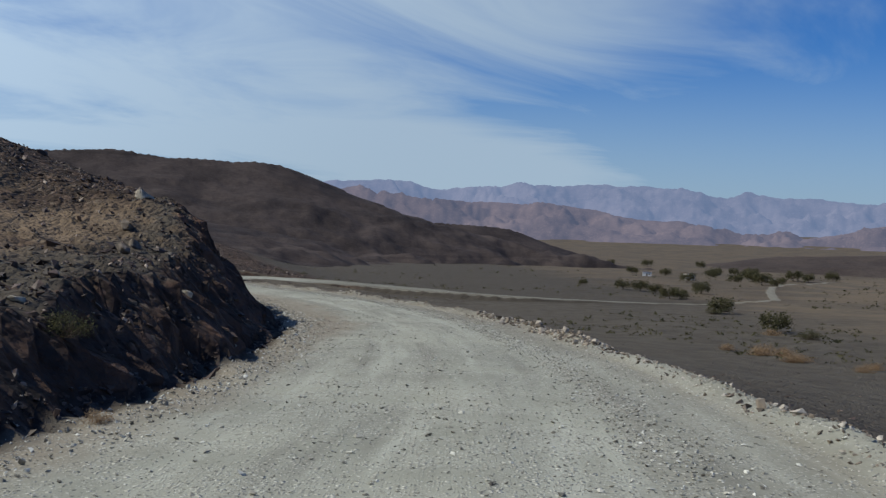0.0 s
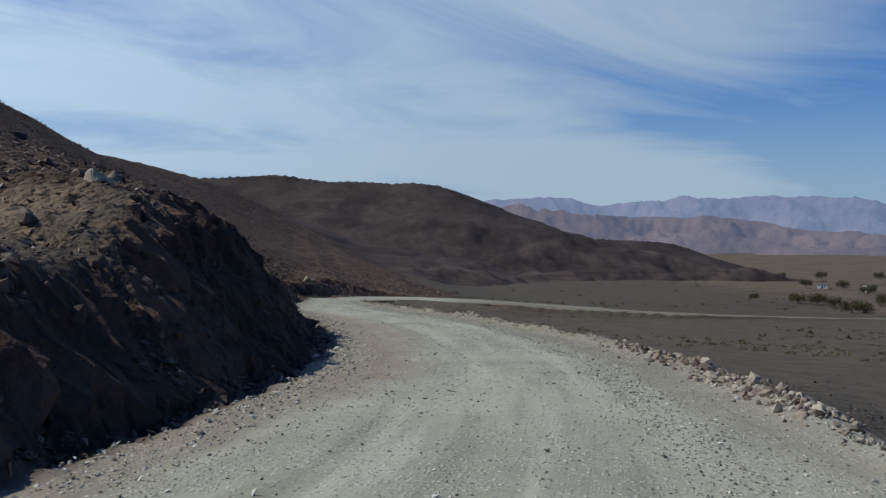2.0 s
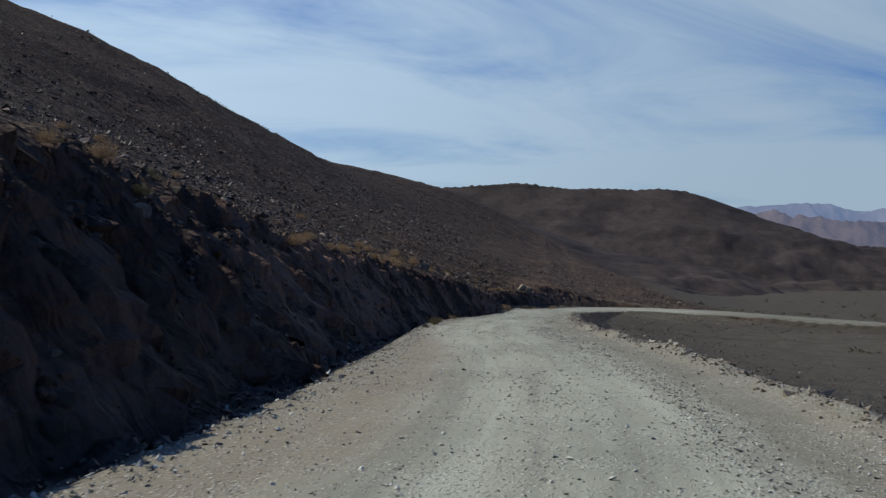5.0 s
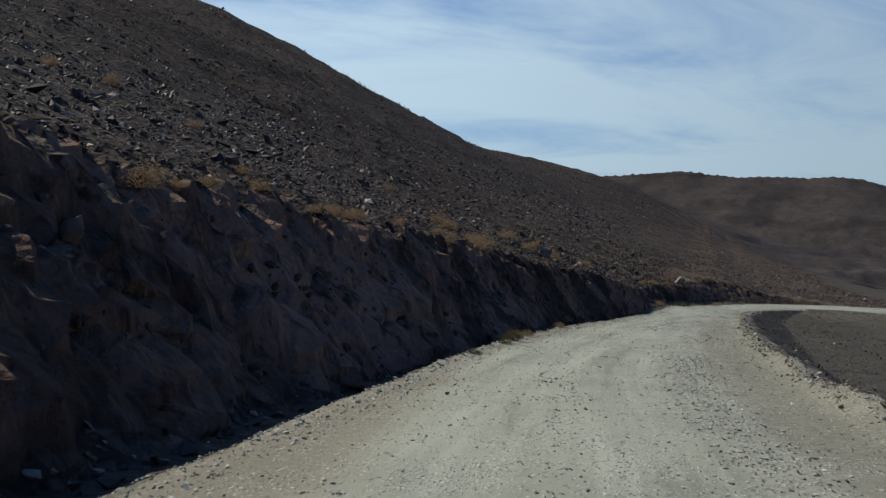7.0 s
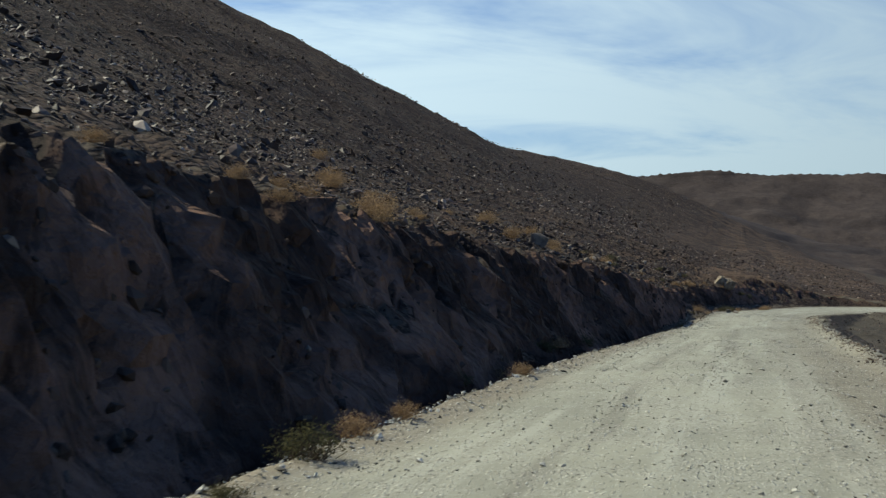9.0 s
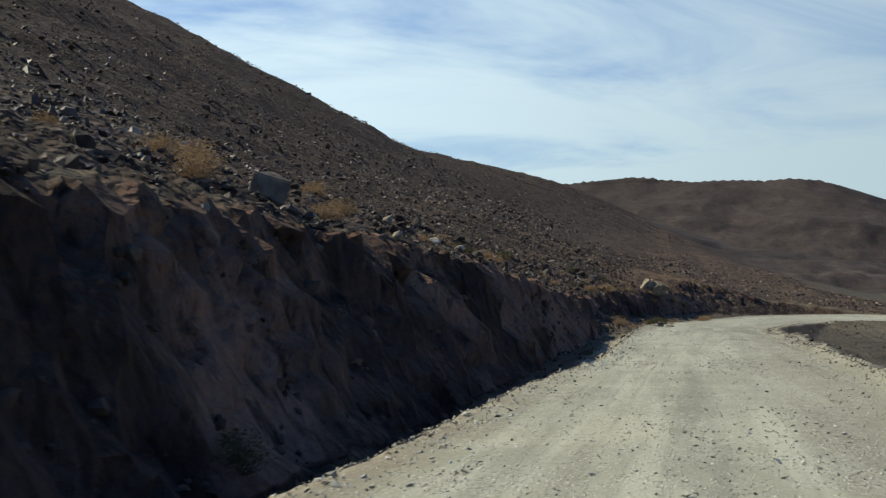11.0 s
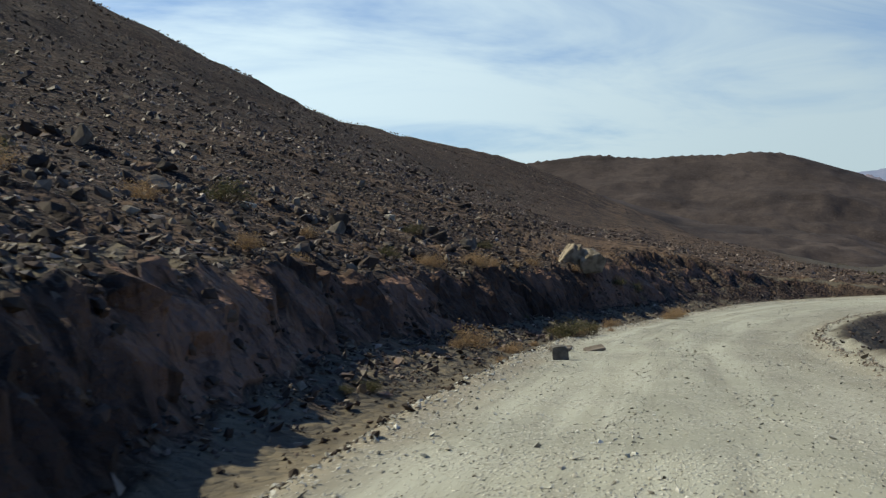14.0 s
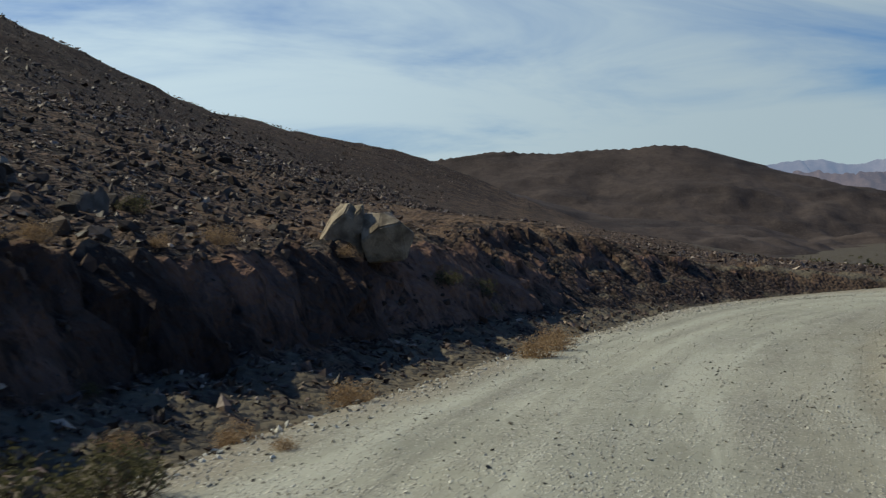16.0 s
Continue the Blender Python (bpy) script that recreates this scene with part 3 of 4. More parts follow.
# both ranges carry their bluish haze as emission in the material
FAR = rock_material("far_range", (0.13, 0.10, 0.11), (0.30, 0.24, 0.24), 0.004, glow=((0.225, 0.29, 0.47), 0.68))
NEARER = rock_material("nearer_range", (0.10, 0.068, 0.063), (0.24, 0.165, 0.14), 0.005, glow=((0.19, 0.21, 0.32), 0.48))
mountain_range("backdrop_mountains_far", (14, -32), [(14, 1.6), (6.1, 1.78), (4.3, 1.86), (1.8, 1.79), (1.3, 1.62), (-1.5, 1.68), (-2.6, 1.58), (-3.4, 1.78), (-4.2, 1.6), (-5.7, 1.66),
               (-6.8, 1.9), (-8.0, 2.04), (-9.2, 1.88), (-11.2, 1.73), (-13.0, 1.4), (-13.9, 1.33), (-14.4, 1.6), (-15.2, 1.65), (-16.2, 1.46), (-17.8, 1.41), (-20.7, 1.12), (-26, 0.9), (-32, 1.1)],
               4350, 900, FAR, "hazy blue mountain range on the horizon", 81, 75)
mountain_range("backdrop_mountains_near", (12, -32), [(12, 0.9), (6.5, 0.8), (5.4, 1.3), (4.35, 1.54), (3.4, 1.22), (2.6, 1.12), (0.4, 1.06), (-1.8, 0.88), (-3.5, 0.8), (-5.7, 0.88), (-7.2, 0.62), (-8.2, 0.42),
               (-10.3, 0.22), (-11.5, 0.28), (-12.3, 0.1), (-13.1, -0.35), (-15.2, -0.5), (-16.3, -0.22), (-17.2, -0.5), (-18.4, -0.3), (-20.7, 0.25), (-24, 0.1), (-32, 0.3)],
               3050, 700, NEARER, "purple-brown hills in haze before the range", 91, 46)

# ---- loose stone ----
def stone_shapes(n, seed, tris=20):
    """Rough angular stones about one metre across, as arrays of points and triangles."""
    r = np.random.default_rng(seed)
    bm = bmesh.new()
    if tris == 20:
        bmesh.ops.create_icosphere(bm, subdivisions=1, radius=0.5)
    else:
        for c in ((0.5, 0, 0), (-0.5, 0, 0), (0.08, 0.46, 0), (-0.08, -0.46, 0), (0.16, 0.1, 0.42), (-0.1, -0.05, -0.42)):
            bm.verts.new(c)
        bmesh.ops.convex_hull(bm, input=bm.verts[:])
        bm.verts.index_update()
    base = np.array([v.co[:] for v in bm.verts])
    faces = np.array([[v.index for v in f.verts] for f in bm.faces])
    bm.free()
    out = []
    for _ in range(n):
        p = base * (1 + r.uniform(-0.34, 0.3, (len(base), 1)) * (1.0 if tris == 20 else 1.2)) * np.array([1.0, r.uniform(0.6, 0.95), r.uniform(0.38, 0.75)])
        if tris != 20:
            p[:, 2] = np.clip(p[:, 2], -0.2, 0.2)
        for _ in range(3 if tris != 20 else 6):                     # broken flat faces
            k = r.normal(size=3)
            k /= np.linalg.norm(k)
            over = p @ k - (0.3 if tris != 20 else 0.25)
            p = p - np.maximum(over, 0)[:, None] * k
        out.append(p)
    return np.array(out), faces


def turns(n, r, tilt):
    """Random turns about the upright, with some tilt."""
    a, b, c = r.uniform(0, 2 * np.pi, n), r.normal(0, tilt, n), r.normal(0, tilt, n)
    ca, sa, cb, sb, cc, sc = np.cos(a), np.sin(a), np.cos(b), np.sin(b), np.cos(c), np.sin(c)
    o, i = np.zeros(n), np.ones(n)
    rz = np.stack([ca, -sa, o, sa, ca, o, o, o, i], -1).reshape(n, 3, 3)
    ry = np.stack([cb, o, sb, o, i, o, -sb, o, cb], -1).reshape(n, 3, 3)
    rx = np.stack([i, o, o, o, cc, -sc, o, sc, cc], -1).reshape(n, 3, 3)
    return rz @ ry @ rx


def scatter(name, x, y, size, mat, label, category, seed, tris=20, tilt=0.5, sink=0.12, face=False):
    """Many stones that lie on the ground, in one object."""
    r = np.random.default_rng(seed)
    shapes, faces = stone_shapes(24, seed, tris)
    z, _, _ = land(x, y)
    zx, _, _ = land(x + 0.35, y)
    zy, _, _ = land(x, y + 0.35)
    if name == "scree":                        # the hill's nose is dusty, with fewer stones
        bare = (y < 38) & (x > -40) & (x < -3) & (r.random(len(x)) < 0.6)
        x, y, z, size, zx, zy = (q[~bare] for q in (x, y, z, size, zx, zy))
    grade = np.hypot(zx - z, zy - z) / 0.35
    stay = (grade > 0.8) if face else (grade < 0.85)      # no loose stone holds on the steep face
    x, y, z, size = x[stay], y[stay], z[stay], size[stay]
    n = len(x)
    pts = shapes[r.integers(0, len(shapes), n)] @ np.transpose(turns(n, r, tilt), (0, 2, 1)) * size[:, None, None]
    pts += np.stack([x, y, z + size * sink], -1)[:, None]
    k = shapes.shape[1]
    tri = (np.arange(n)[:, None, None] * k + faces).reshape(-1, 3)
    me = bpy.data.meshes.new(name)
    me.vertices.add(n * k)
    me.vertices.foreach_set("co", pts.astype(np.float32).ravel())
    ob = new(name, fill_mesh(me, tri, flat=True))
    me.materials.append(mat)
    return tagged(ob, label, category, kind="stuff")


def beside_road(n, r, lo, hi, y0, y1, line=ROAD):
    """Random places by their distance from the road's line."""
    idx = np.flatnonzero((line[:, 1] > y0) & (line[:, 1] < y1) & (line[:, 0] < 6))
    gap = np.linalg.norm(line[idx + 1, :2] - line[idx, :2], axis=1)
    i = r.choice(idx, n, p=gap / gap.sum())
    d = line[i + 1, :2] - line[i, :2]
    d /= np.linalg.norm(d, axis=1)[:, None]
    u = lo + (hi - lo) * r.random(n) if np.isscalar(lo) else lo
    j = r.uniform(-0.3, 0.3, n)
    return line[i, 0] - d[:, 1] * u + d[:, 0] * j, line[i, 1] + d[:, 0] * u + d[:, 1] * j, u


def stone_material(name, ramp, rough=0.8, spec=0.12):
    """Stones whose colour differs from piece to piece; ramp: (place, colour) rows."""
    m, g = material(name)
    geo = g.add("ShaderNodeNewGeometry")
    pos = geo.outputs["Position"]
    cr = g.add("ShaderNodeValToRGB", {0: geo.outputs["Random Per Island"]})
    cr.color_ramp.interpolation = "LINEAR"
    while len(cr.color_ramp.elements) < len(ramp):
        cr.color_ramp.elements.new(0.5)
    for e, (p, c) in zip(cr.color_ramp.elements, ramp):
        e.position, e.color = p, (*c, 1.0)
    f = g.noise(pos, 9.0, 5, 0.65)
    col = g.mix(g.ramp(f, 0.35, 0.75, 0.0, 0.5), cr.outputs[0], (0.06, 0.05, 0.043))
    finish(g, col, rough, f, 0.5, 0.02, spec)
    return m


SCREE = stone_material("scree_stone", [(0.0, (0.025, 0.0158, 0.0122)), (0.5, (0.056, 0.036, 0.0275)), (0.78, (0.098, 0.065, 0.049)), (0.93, (0.215, 0.152, 0.115)), (1.0, (0.47, 0.38, 0.30))], 0.55, 0.2)
GRAVEL = stone_material("road_stone", [(0.0, (0.10, 0.092, 0.077)), (0.25, (0.28, 0.262, 0.215)), (0.6, (0.47, 0.452, 0.385)), (1.0, (0.72, 0.70, 0.62))])
EDGE = stone_material("edge_stone", [(0.0, (0.09, 0.075, 0.06)), (0.4, (0.24, 0.195, 0.15)), (0.8, (0.38, 0.33, 0.265)), (1.0, (0.52, 0.47, 0.40))])

BROW = stone_material("brow_stone", [(0.0, (0.024, 0.0175, 0.014)), (0.5, (0.06, 0.044, 0.035)), (0.85, (0.14, 0.107, 0.083)), (1.0, (0.28, 0.235, 0.18))], 0.85)
CUT = stone_material("cut_stone", [(0.0, (0.04, 0.028, 0.021)), (0.5, (0.075, 0.05, 0.038)), (0.8, (0.115, 0.075, 0.055)), (0.99, (0.13, 0.1, 0.078)), (1.0, (0.24, 0.21, 0.17))], 0.85)

r = np.random.default_rng(101)
# slope above the cut
def clumped(x, y, lat, size, least):
    """Thins places out where the ground between the stones lies bare."""
    k = r.random(len(x)) < least + (1 - least) * smooth(fbm(x, y, size, 3, 61) + 0.5 * fbm(x, y, size / 4, 2, 63), -0.25, 0.45)
    return x[k], y[k], lat[k]


lat = 5.5 + r.gamma(1.5, 11.0, 14000)
x, y, _ = beside_road(14000, r, lat, 0, -2, 320, FOOT)
x, y, lat = clumped(x, y, lat, 9.0, 0.15)
scatter("scree", x, y, np.clip(r.lognormal(-1.45, 0.5, len(x)), 0.15, 0.9) * (0.8 + lat / 70), SCREE, "dark angular scree stones strewn over the slope", "stones", 103, sink=0.02)
lat = 5.0 + r.gamma(1.3, 9.5, 80000)
x, y, _ = beside_road(80000, r, lat, 0, -2, 320, FOOT)
x, y, lat = clumped(x, y, lat, 6.0, 0.25)
scatter("scree", x, y, np.clip(r.lognormal(-2.15, 0.5, len(x)), 0.05, 0.45) * (0.8 + lat / 45), SCREE, "small dark scree covering the slope", "stones", 104, tris=8, sink=0.08)
# higher up and farther along
a, b = 205 + r.uniform(-190, 480, 34000), 20 + r.gamma(1.5, 42.0, 34000)
x, y = -44 - SIN * (a - 205) - COS * b, 205 + COS * (a - 205) - SIN * b
scatter("scree", x, y, np.clip(r.lognormal(-0.85, 0.5, len(x)), 0.2, 1.2), SCREE, "dark boulders and scree on the upper slope", "stones", 105, tris=8, sink=0.05)
# the flat foot of the slope beyond the bend
lat = r.uniform(-34, 8, 6000)
x, y, _ = beside_road(6000, r, lat, 0, 246, 470, FOOT)
u, _, _ = along(ROAD, x, y)
x, y = x[u > 5], y[u > 5]
scatter("scree", x, y, np.clip(r.lognormal(-1.2, 0.5, len(x)), 0.15, 0.9), SCREE, "dark stones on the flat beyond the bend", "stones", 106, tris=8, sink=0.05)
# larger broken rock along the brow of the cut
lat = r.uniform(6.0, 12.0, 900)
x, y, _ = beside_road(900, r, lat, 0, 138, 176)
scatter("brow_stones", x, y, np.clip(r.lognormal(-1.45, 0.5, len(x)), 0.12, 0.8), BROW, "tan broken rock along the brow of the cut", "stones", 108, sink=0.08)
lat = 7.0 + r.gamma(1.6, 6.0, 1500)
x, y, _ = beside_road(1500, r, lat, 0, 165, 250, FOOT)
scatter("brow_stones", x, y, np.clip(r.lognormal(-1.2, 0.45, len(x)), 0.15, 0.9), BROW, "tan and dark rocks on the slope above the bend", "stones", 118, sink=0.08)
# stony verge before the bend
lat = r.uniform(2.6, 6.5, 3600)
x, y, _ = beside_road(3600, r, lat, 0, 146, 222)
far = lat > road_edge(y) - 0.4
x, y = x[far], y[far]
scatter("rubble", x, y, np.clip(r.lognormal(-2.5, 0.5, len(x)), 0.03, 0.3), BROW, "tan stones on the verge before the bend", "stones", 120, tris=8)
# rubble along the foot of the cut
lat = 4.7 + np.abs(r.normal(0, 1.3, 9000))
x, y, _ = beside_road(9000, r, lat, 0, 4, 245)
scatter("rubble", x, y, np.clip(r.lognormal(-2.35, 0.6, len(x)), 0.03, 0.4), SCREE, "broken dark rubble along the foot of the cut", "stones", 107, tris=8)
# debris slopes at both ends of the cut
lat = 4.9 + r.gamma(1.5, 1.0, 9000)
x, y, _ = beside_road(9000, r, lat, 0, 5, 34)
lat = 5.0 + r.gamma(2.0, 1.6, 9000)
x2, y2, _ = beside_road(9000, r, lat, 0, 172, 232)
x, y = np.r_[x[:4500], x2[:4500]], np.r_[y[:4500], y2[:4500]]
scatter("rubble", x, y, np.clip(r.lognormal(-2.0, 0.5, len(x)), 0.05, 0.4) * (0.6 + 0.4 * smooth(y, 36, 60)), SCREE, "loose dark rubble on the debris slope", "stones", 109, tris=8)
# windrow on the outer edge, and the slope below it
def along_rim(n, share, spread, y0, y1):
    """Places that follow the windrow; share: 1 on it, less nearer the middle of the road."""
    lat = r.normal(0, spread, n)
    x, y, _ = beside_road(n, r, np.zeros(n), 0, y0, y1)
    i = np.array([np.argmin(np.abs(ROAD[:, 1] - b) + 50 * (np.abs(ROAD[:, 0] - a) > 3)) for a, b in zip(x, y)])
    d = ROAD[i + 1, :2] - ROAD[i, :2]
    d /= np.linalg.norm(d, axis=1)[:, None]
    lat = lat - share * outer_edge(y)
    return x - d[:, 1] * lat, y + d[:, 0] * lat


x, y = along_rim(8000, 1.0, 0.2, 2, 240)
scatter("windrow_stones", x, y, np.clip(r.lognormal(-2.7, 0.5, len(x)), 0.03, 0.32), EDGE, "pale stones pushed up along the road edge", "stones", 111, tris=8)
x, y = along_rim(750, 1.05, 0.36, 29, 47)
scatter("windrow_stones", x, y, np.clip(r.lognormal(-2.1, 0.5, len(x)), 0.05, 0.4), EDGE, "pale broken rocks heaped at the road edge", "stones", 112)
lat = -4.7 - r.gamma(1.4, 7.0, 7000)
x, y, _ = beside_road(7000, r, lat, 0, 2, 262)
scatter("scree", x, y, np.clip(r.lognormal(-2.0, 0.5, len(x)), 0.06, 0.5), SCREE, "dark stones on the slope below the road", "stones", 113, tris=8)
lat = r.normal(-0.3, 0.34, 15000)
x, y, _ = beside_road(15000, r, lat, 0, 2, 250)
d = road_edge(y)                                   # shift out to the roadway's edge
x, y, _ = x - 0.94 * d, y - 0.34 * d * smooth(y, 30, 60), 0
scatter("edge_stones", x, y, np.clip(r.lognormal(-3.1, 0.5, len(x)), 0.02, 0.17), GRAVEL, "small pale stones along the inner road edge", "stones", 115, tris=8)
# a ridge of loose gravel that the tyres leave
x, y = along_rim(6500, 0.45, 0.3, 8, 92)
scatter("road_gravel", x, y, np.clip(r.lognormal(-3.2, 0.3, len(x)), 0.025, 0.11), GRAVEL, "ridge of loose grey gravel between the wheel tracks", "gravel", 116, tris=8, tilt=0.3, sink=0.15)
# gravel of the roadway, thicker between the wheel tracks
lat = r.uniform(-4.1, 4.4, 190000)
x, y, _ = beside_road(190000, r, lat, 0, 5, 250)
keep = (lat > -outer_edge(y)) & (lat < road_edge(y) + 0.2)
keep &= r.random(len(x)) < 0.14 + 0.6 * smooth(fbm(lat * 1.0, y * 0.10, 0.9, 3, 77) + 0.6 * fbm(lat, y, 1.7, 3, 79), 0.0, 0.8) + 0.2 * smooth(np.abs(lat - 0.2), 2.6, 4.0)
x, y = x[keep], y[keep]
scatter("road_gravel", x, y, np.clip(r.lognormal(-3.5, 0.45, len(x)), 0.014, 0.13), GRAVEL, "loose pale gravel on the roadway", "gravel", 117, tris=8, tilt=0.3, sink=0.15)
# broken rock standing out of the face of the cut
lat = r.uniform(4.6, 9.5, 10000)
x, y, _ = beside_road(10000, r, lat, 0, 16, 238)
scatter("outcrop", x, y, np.clip(r.lognormal(-1.75, 0.5, len(x)), 0.08, 0.6), CUT, "broken dark rock standing out of the cut face", "rock", 119, tilt=0.7, sink=-0.24, face=True)


# ---- single rocks ----
def rock_mesh(name, seed, mat, points=13, worn=0.035, stretch=(1, 0.8, 0.7)):
    """A broken angular boulder about one metre across, with worn edges, that sits in the ground."""
    rr = random.Random(seed)
    bm = bmesh.new()
    for _ in range(points):
        d = Vector((rr.gauss(0, 1), rr.gauss(0, 1), rr.gauss(0, 1))).normalized() * rr.uniform(0.42, 0.55)
        bm.verts.new((d.x * stretch[0], d.y * stretch[1], max(d.z, -0.3) * stretch[2]))
    hull = bmesh.ops.convex_hull(bm, input=bm.verts[:])
    loose = {v for v in hull["geom_interior"] + hull["geom_unused"] if isinstance(v, bmesh.types.BMVert)}
    bmesh.ops.delete(bm, geom=list(loose), context="VERTS")
    bmesh.ops.dissolve_limit(bm, angle_limit=radians(9), verts=bm.verts[:], edges=bm.edges[:])
    bmesh.ops.bevel(bm, geom=bm.edges[:], offset=worn, segments=2, affect="EDGES", clamp_overlap=True)
    bmesh.ops.triangulate(bm, faces=bm.faces[:])
    bmesh.ops.subdivide_edges(bm, edges=[e for e in bm.edges if e.calc_length() > 0.2], cuts=1)
    for v in bm.verts:
        v.co += v.co.normalized() * 0.03 * noise.noise(v.co * 4 + Vector((seed, 0, 0)))
        v.co.z += 0.2 * stretch[2]
    me = bpy.data.meshes.new(name)
    bm.to_mesh(me)
    bm.free()
    me.materials.append(mat)
    return me


def boulder_material(name, dark, light):
    m, g = material(name)
    pos = g.add("ShaderNodeTexCoord").outputs["Object"]
    rnd = g.add("ShaderNodeObjectInfo").outputs["Random"]
    n, f = g.noise(pos, 2.2, 5), g.noise(pos, 14.0, 5, 0.65)
    col = g.mix(g.ramp(n, 0.35, 0.65), dark, light)
    col = g.mix(g.math("MULTIPLY", rnd, 0.3), col, tuple(c * 0.6 for c in dark))
    col = g.mix(g.ramp(f, 0.5, 0.8, 0, 0.5), col, tuple(c * 0.6 for c in dark))
    finish(g, col, 0.85, f, 0.6, 0.04, 0.25)
    return m


ROCK_DARK = boulder_material("dark_rock", (0.035, 0.027, 0.021), (0.085, 0.066, 0.052))
ROCK_PALE = boulder_material("pale_rock", (0.30, 0.26, 0.20), (0.55, 0.49, 0.39))
ROCK_BOULDER = boulder_material("boulder_rock", (0.125, 0.10, 0.07), (0.38, 0.315, 0.23))
ROCK_TAN = boulder_material("tan_rock", (0.11, 0.088, 0.068), (0.23, 0.19, 0.15))


def ground_at(px, py):
    z, _, _ = land(np.array([float(px)]), np.array([float(py)]))
    return float(z[0])


rock_kinds = {}
for tone, mat, label in (("dark", ROCK_DARK, "dark brown angular rock lying on the stony slope"), ("pale", ROCK_PALE, "pale weathered rock lying on the slope"),
                         ("tan", ROCK_TAN, "tan brown broken rock on the slope")):
    rock_kinds[tone] = [rock_mesh("rock", 40 + 7 * k + len(tone), mat, 12 + k, 0.03, (1.0, 0.8, 0.6 + 0.12 * k)) for k in range(4)], label


def place_rock(px, py, size, tone, k, up=1.0):
    meshes, label = rock_kinds[tone]
    ob = new("rock", meshes[k % 4])
    rr = random.Random(k * 13 + int(px * 10))
    ob.matrix_world = pose(px, py, ground_at(px, py) - 0.06 * size, rr.uniform(-14, 14), rr.uniform(-14, 14), rr.uniform(0, 360)) @ Matrix.Diagonal((size, size, size * up, 1))
    return tagged(ob, label, "rock", "loose rocks on the slope")


for k, (px, py, size, tone) in enumerate([
        (-5.9, 15.9, 0.35, "pale"), (-5.3, 23.6, 0.3, "pale"), (-7.8, 28.9, 0.5, "tan"), (-7.7, 27.4, 0.45, "tan"), (-6.9, 28.8, 0.35, "tan"), (-9.4, 34.0, 0.7, "tan"), (-10.2, 38.6, 0.8, "pale"),
        (-11.0, 41.3, 0.7, "tan"), (-11.6, 44.5, 0.6, "dark"), (-13.0, 57.0, 0.6, "dark"), (-14.2, 60.6, 0.5, "tan"), (-17.0, 66.0, 0.4, "dark"),
        (-31.0, 112.5, 0.5, "tan"), (-38.3, 132.0, 0.6, "dark"),
        (-38.6, 138.0, 1.1, "tan"), (-41.9, 152.6, 0.55, "pale"), (-41.4, 155.0, 0.75, "dark"), (-48.5, 162.5, 0.85, "tan"), (-56.4, 182.6, 0.8, "dark"), (-40.7, 152.3, 0.35, "pale"),
        (-64.0, 201.2, 1.1, "dark"), (-58.0, 192.8, 1.1, "tan"), (-59.2, 199.6, 0.65, "pale"), (-56.4, 201.0, 0.85, "tan"), (-58.7, 213.8, 1.2, "dark"), (-61.0, 214.3, 0.7, "pale"),
        (-57.5, 215.1, 0.8, "tan"), (-67.4, 200.4, 1.4, "tan"), (-57.9, 197.4, 0.5, "pale"), (-49.4, 203.2, 0.5, "tan"), (-50.4, 190.9, 0.45, "tan"), (-57.2, 202.6, 0.9, "dark"), (-56.7, 217.4, 0.7, "dark"), (-54.6, 203.2, 0.45, "tan"),
        (-57.7, 212.4, 1.15, "dark"), (-57.2, 215.3, 0.9, "tan"), (-58.3, 209.8, 0.4, "pale"), (-54.8, 203.1, 0.35, "tan"), (-56.9, 213.9, 0.6, "dark"), (-57.8, 216.4, 0.65, "dark"),
        (-55.5, 220.0, 0.85, "dark"), (-55.7, 219.0, 0.5, "pale"), (-59.0, 214.7, 0.8, "tan"), (3.9, 33.2, 0.3, "pale"), (3.75, 34.0, 0.36, "tan"), (3.6, 35.2, 0.26, "pale"), (3.7, 36.4, 0.3, "tan"),
        (3.0, 38.8, 0.3, "tan"), (3.4, 37.2, 0.22, "pale"), (-0.3, 59.6, 0.3, "pale"), (-52.0, 176.0, 0.5, "tan"), (-50.0, 170.0, 0.6, "dark"), (-46.5, 160.5, 0.6, "dark"), (-44.8, 157.0, 0.5, "pale")]):
    place_rock(px, py, size, tone, k)

# the large cracked boulder above the bend
boulder = new("boulder")
bx, by = -53.9, 221.6
boulder.matrix_world = pose(bx, by, ground_at(bx, by) - 0.2, 0, 0, 22) @ Matrix.Diagonal((0.92, 0.92, 1.06, 1))
tagged(boulder, "large pale cracked boulder on the edge of the cut", "boulder")


def part(name, me, parent, m, label=""):
    ob = new(name, me)
    ob.parent = parent
    ob.matrix_basis = m
    return tagged(ob, label)


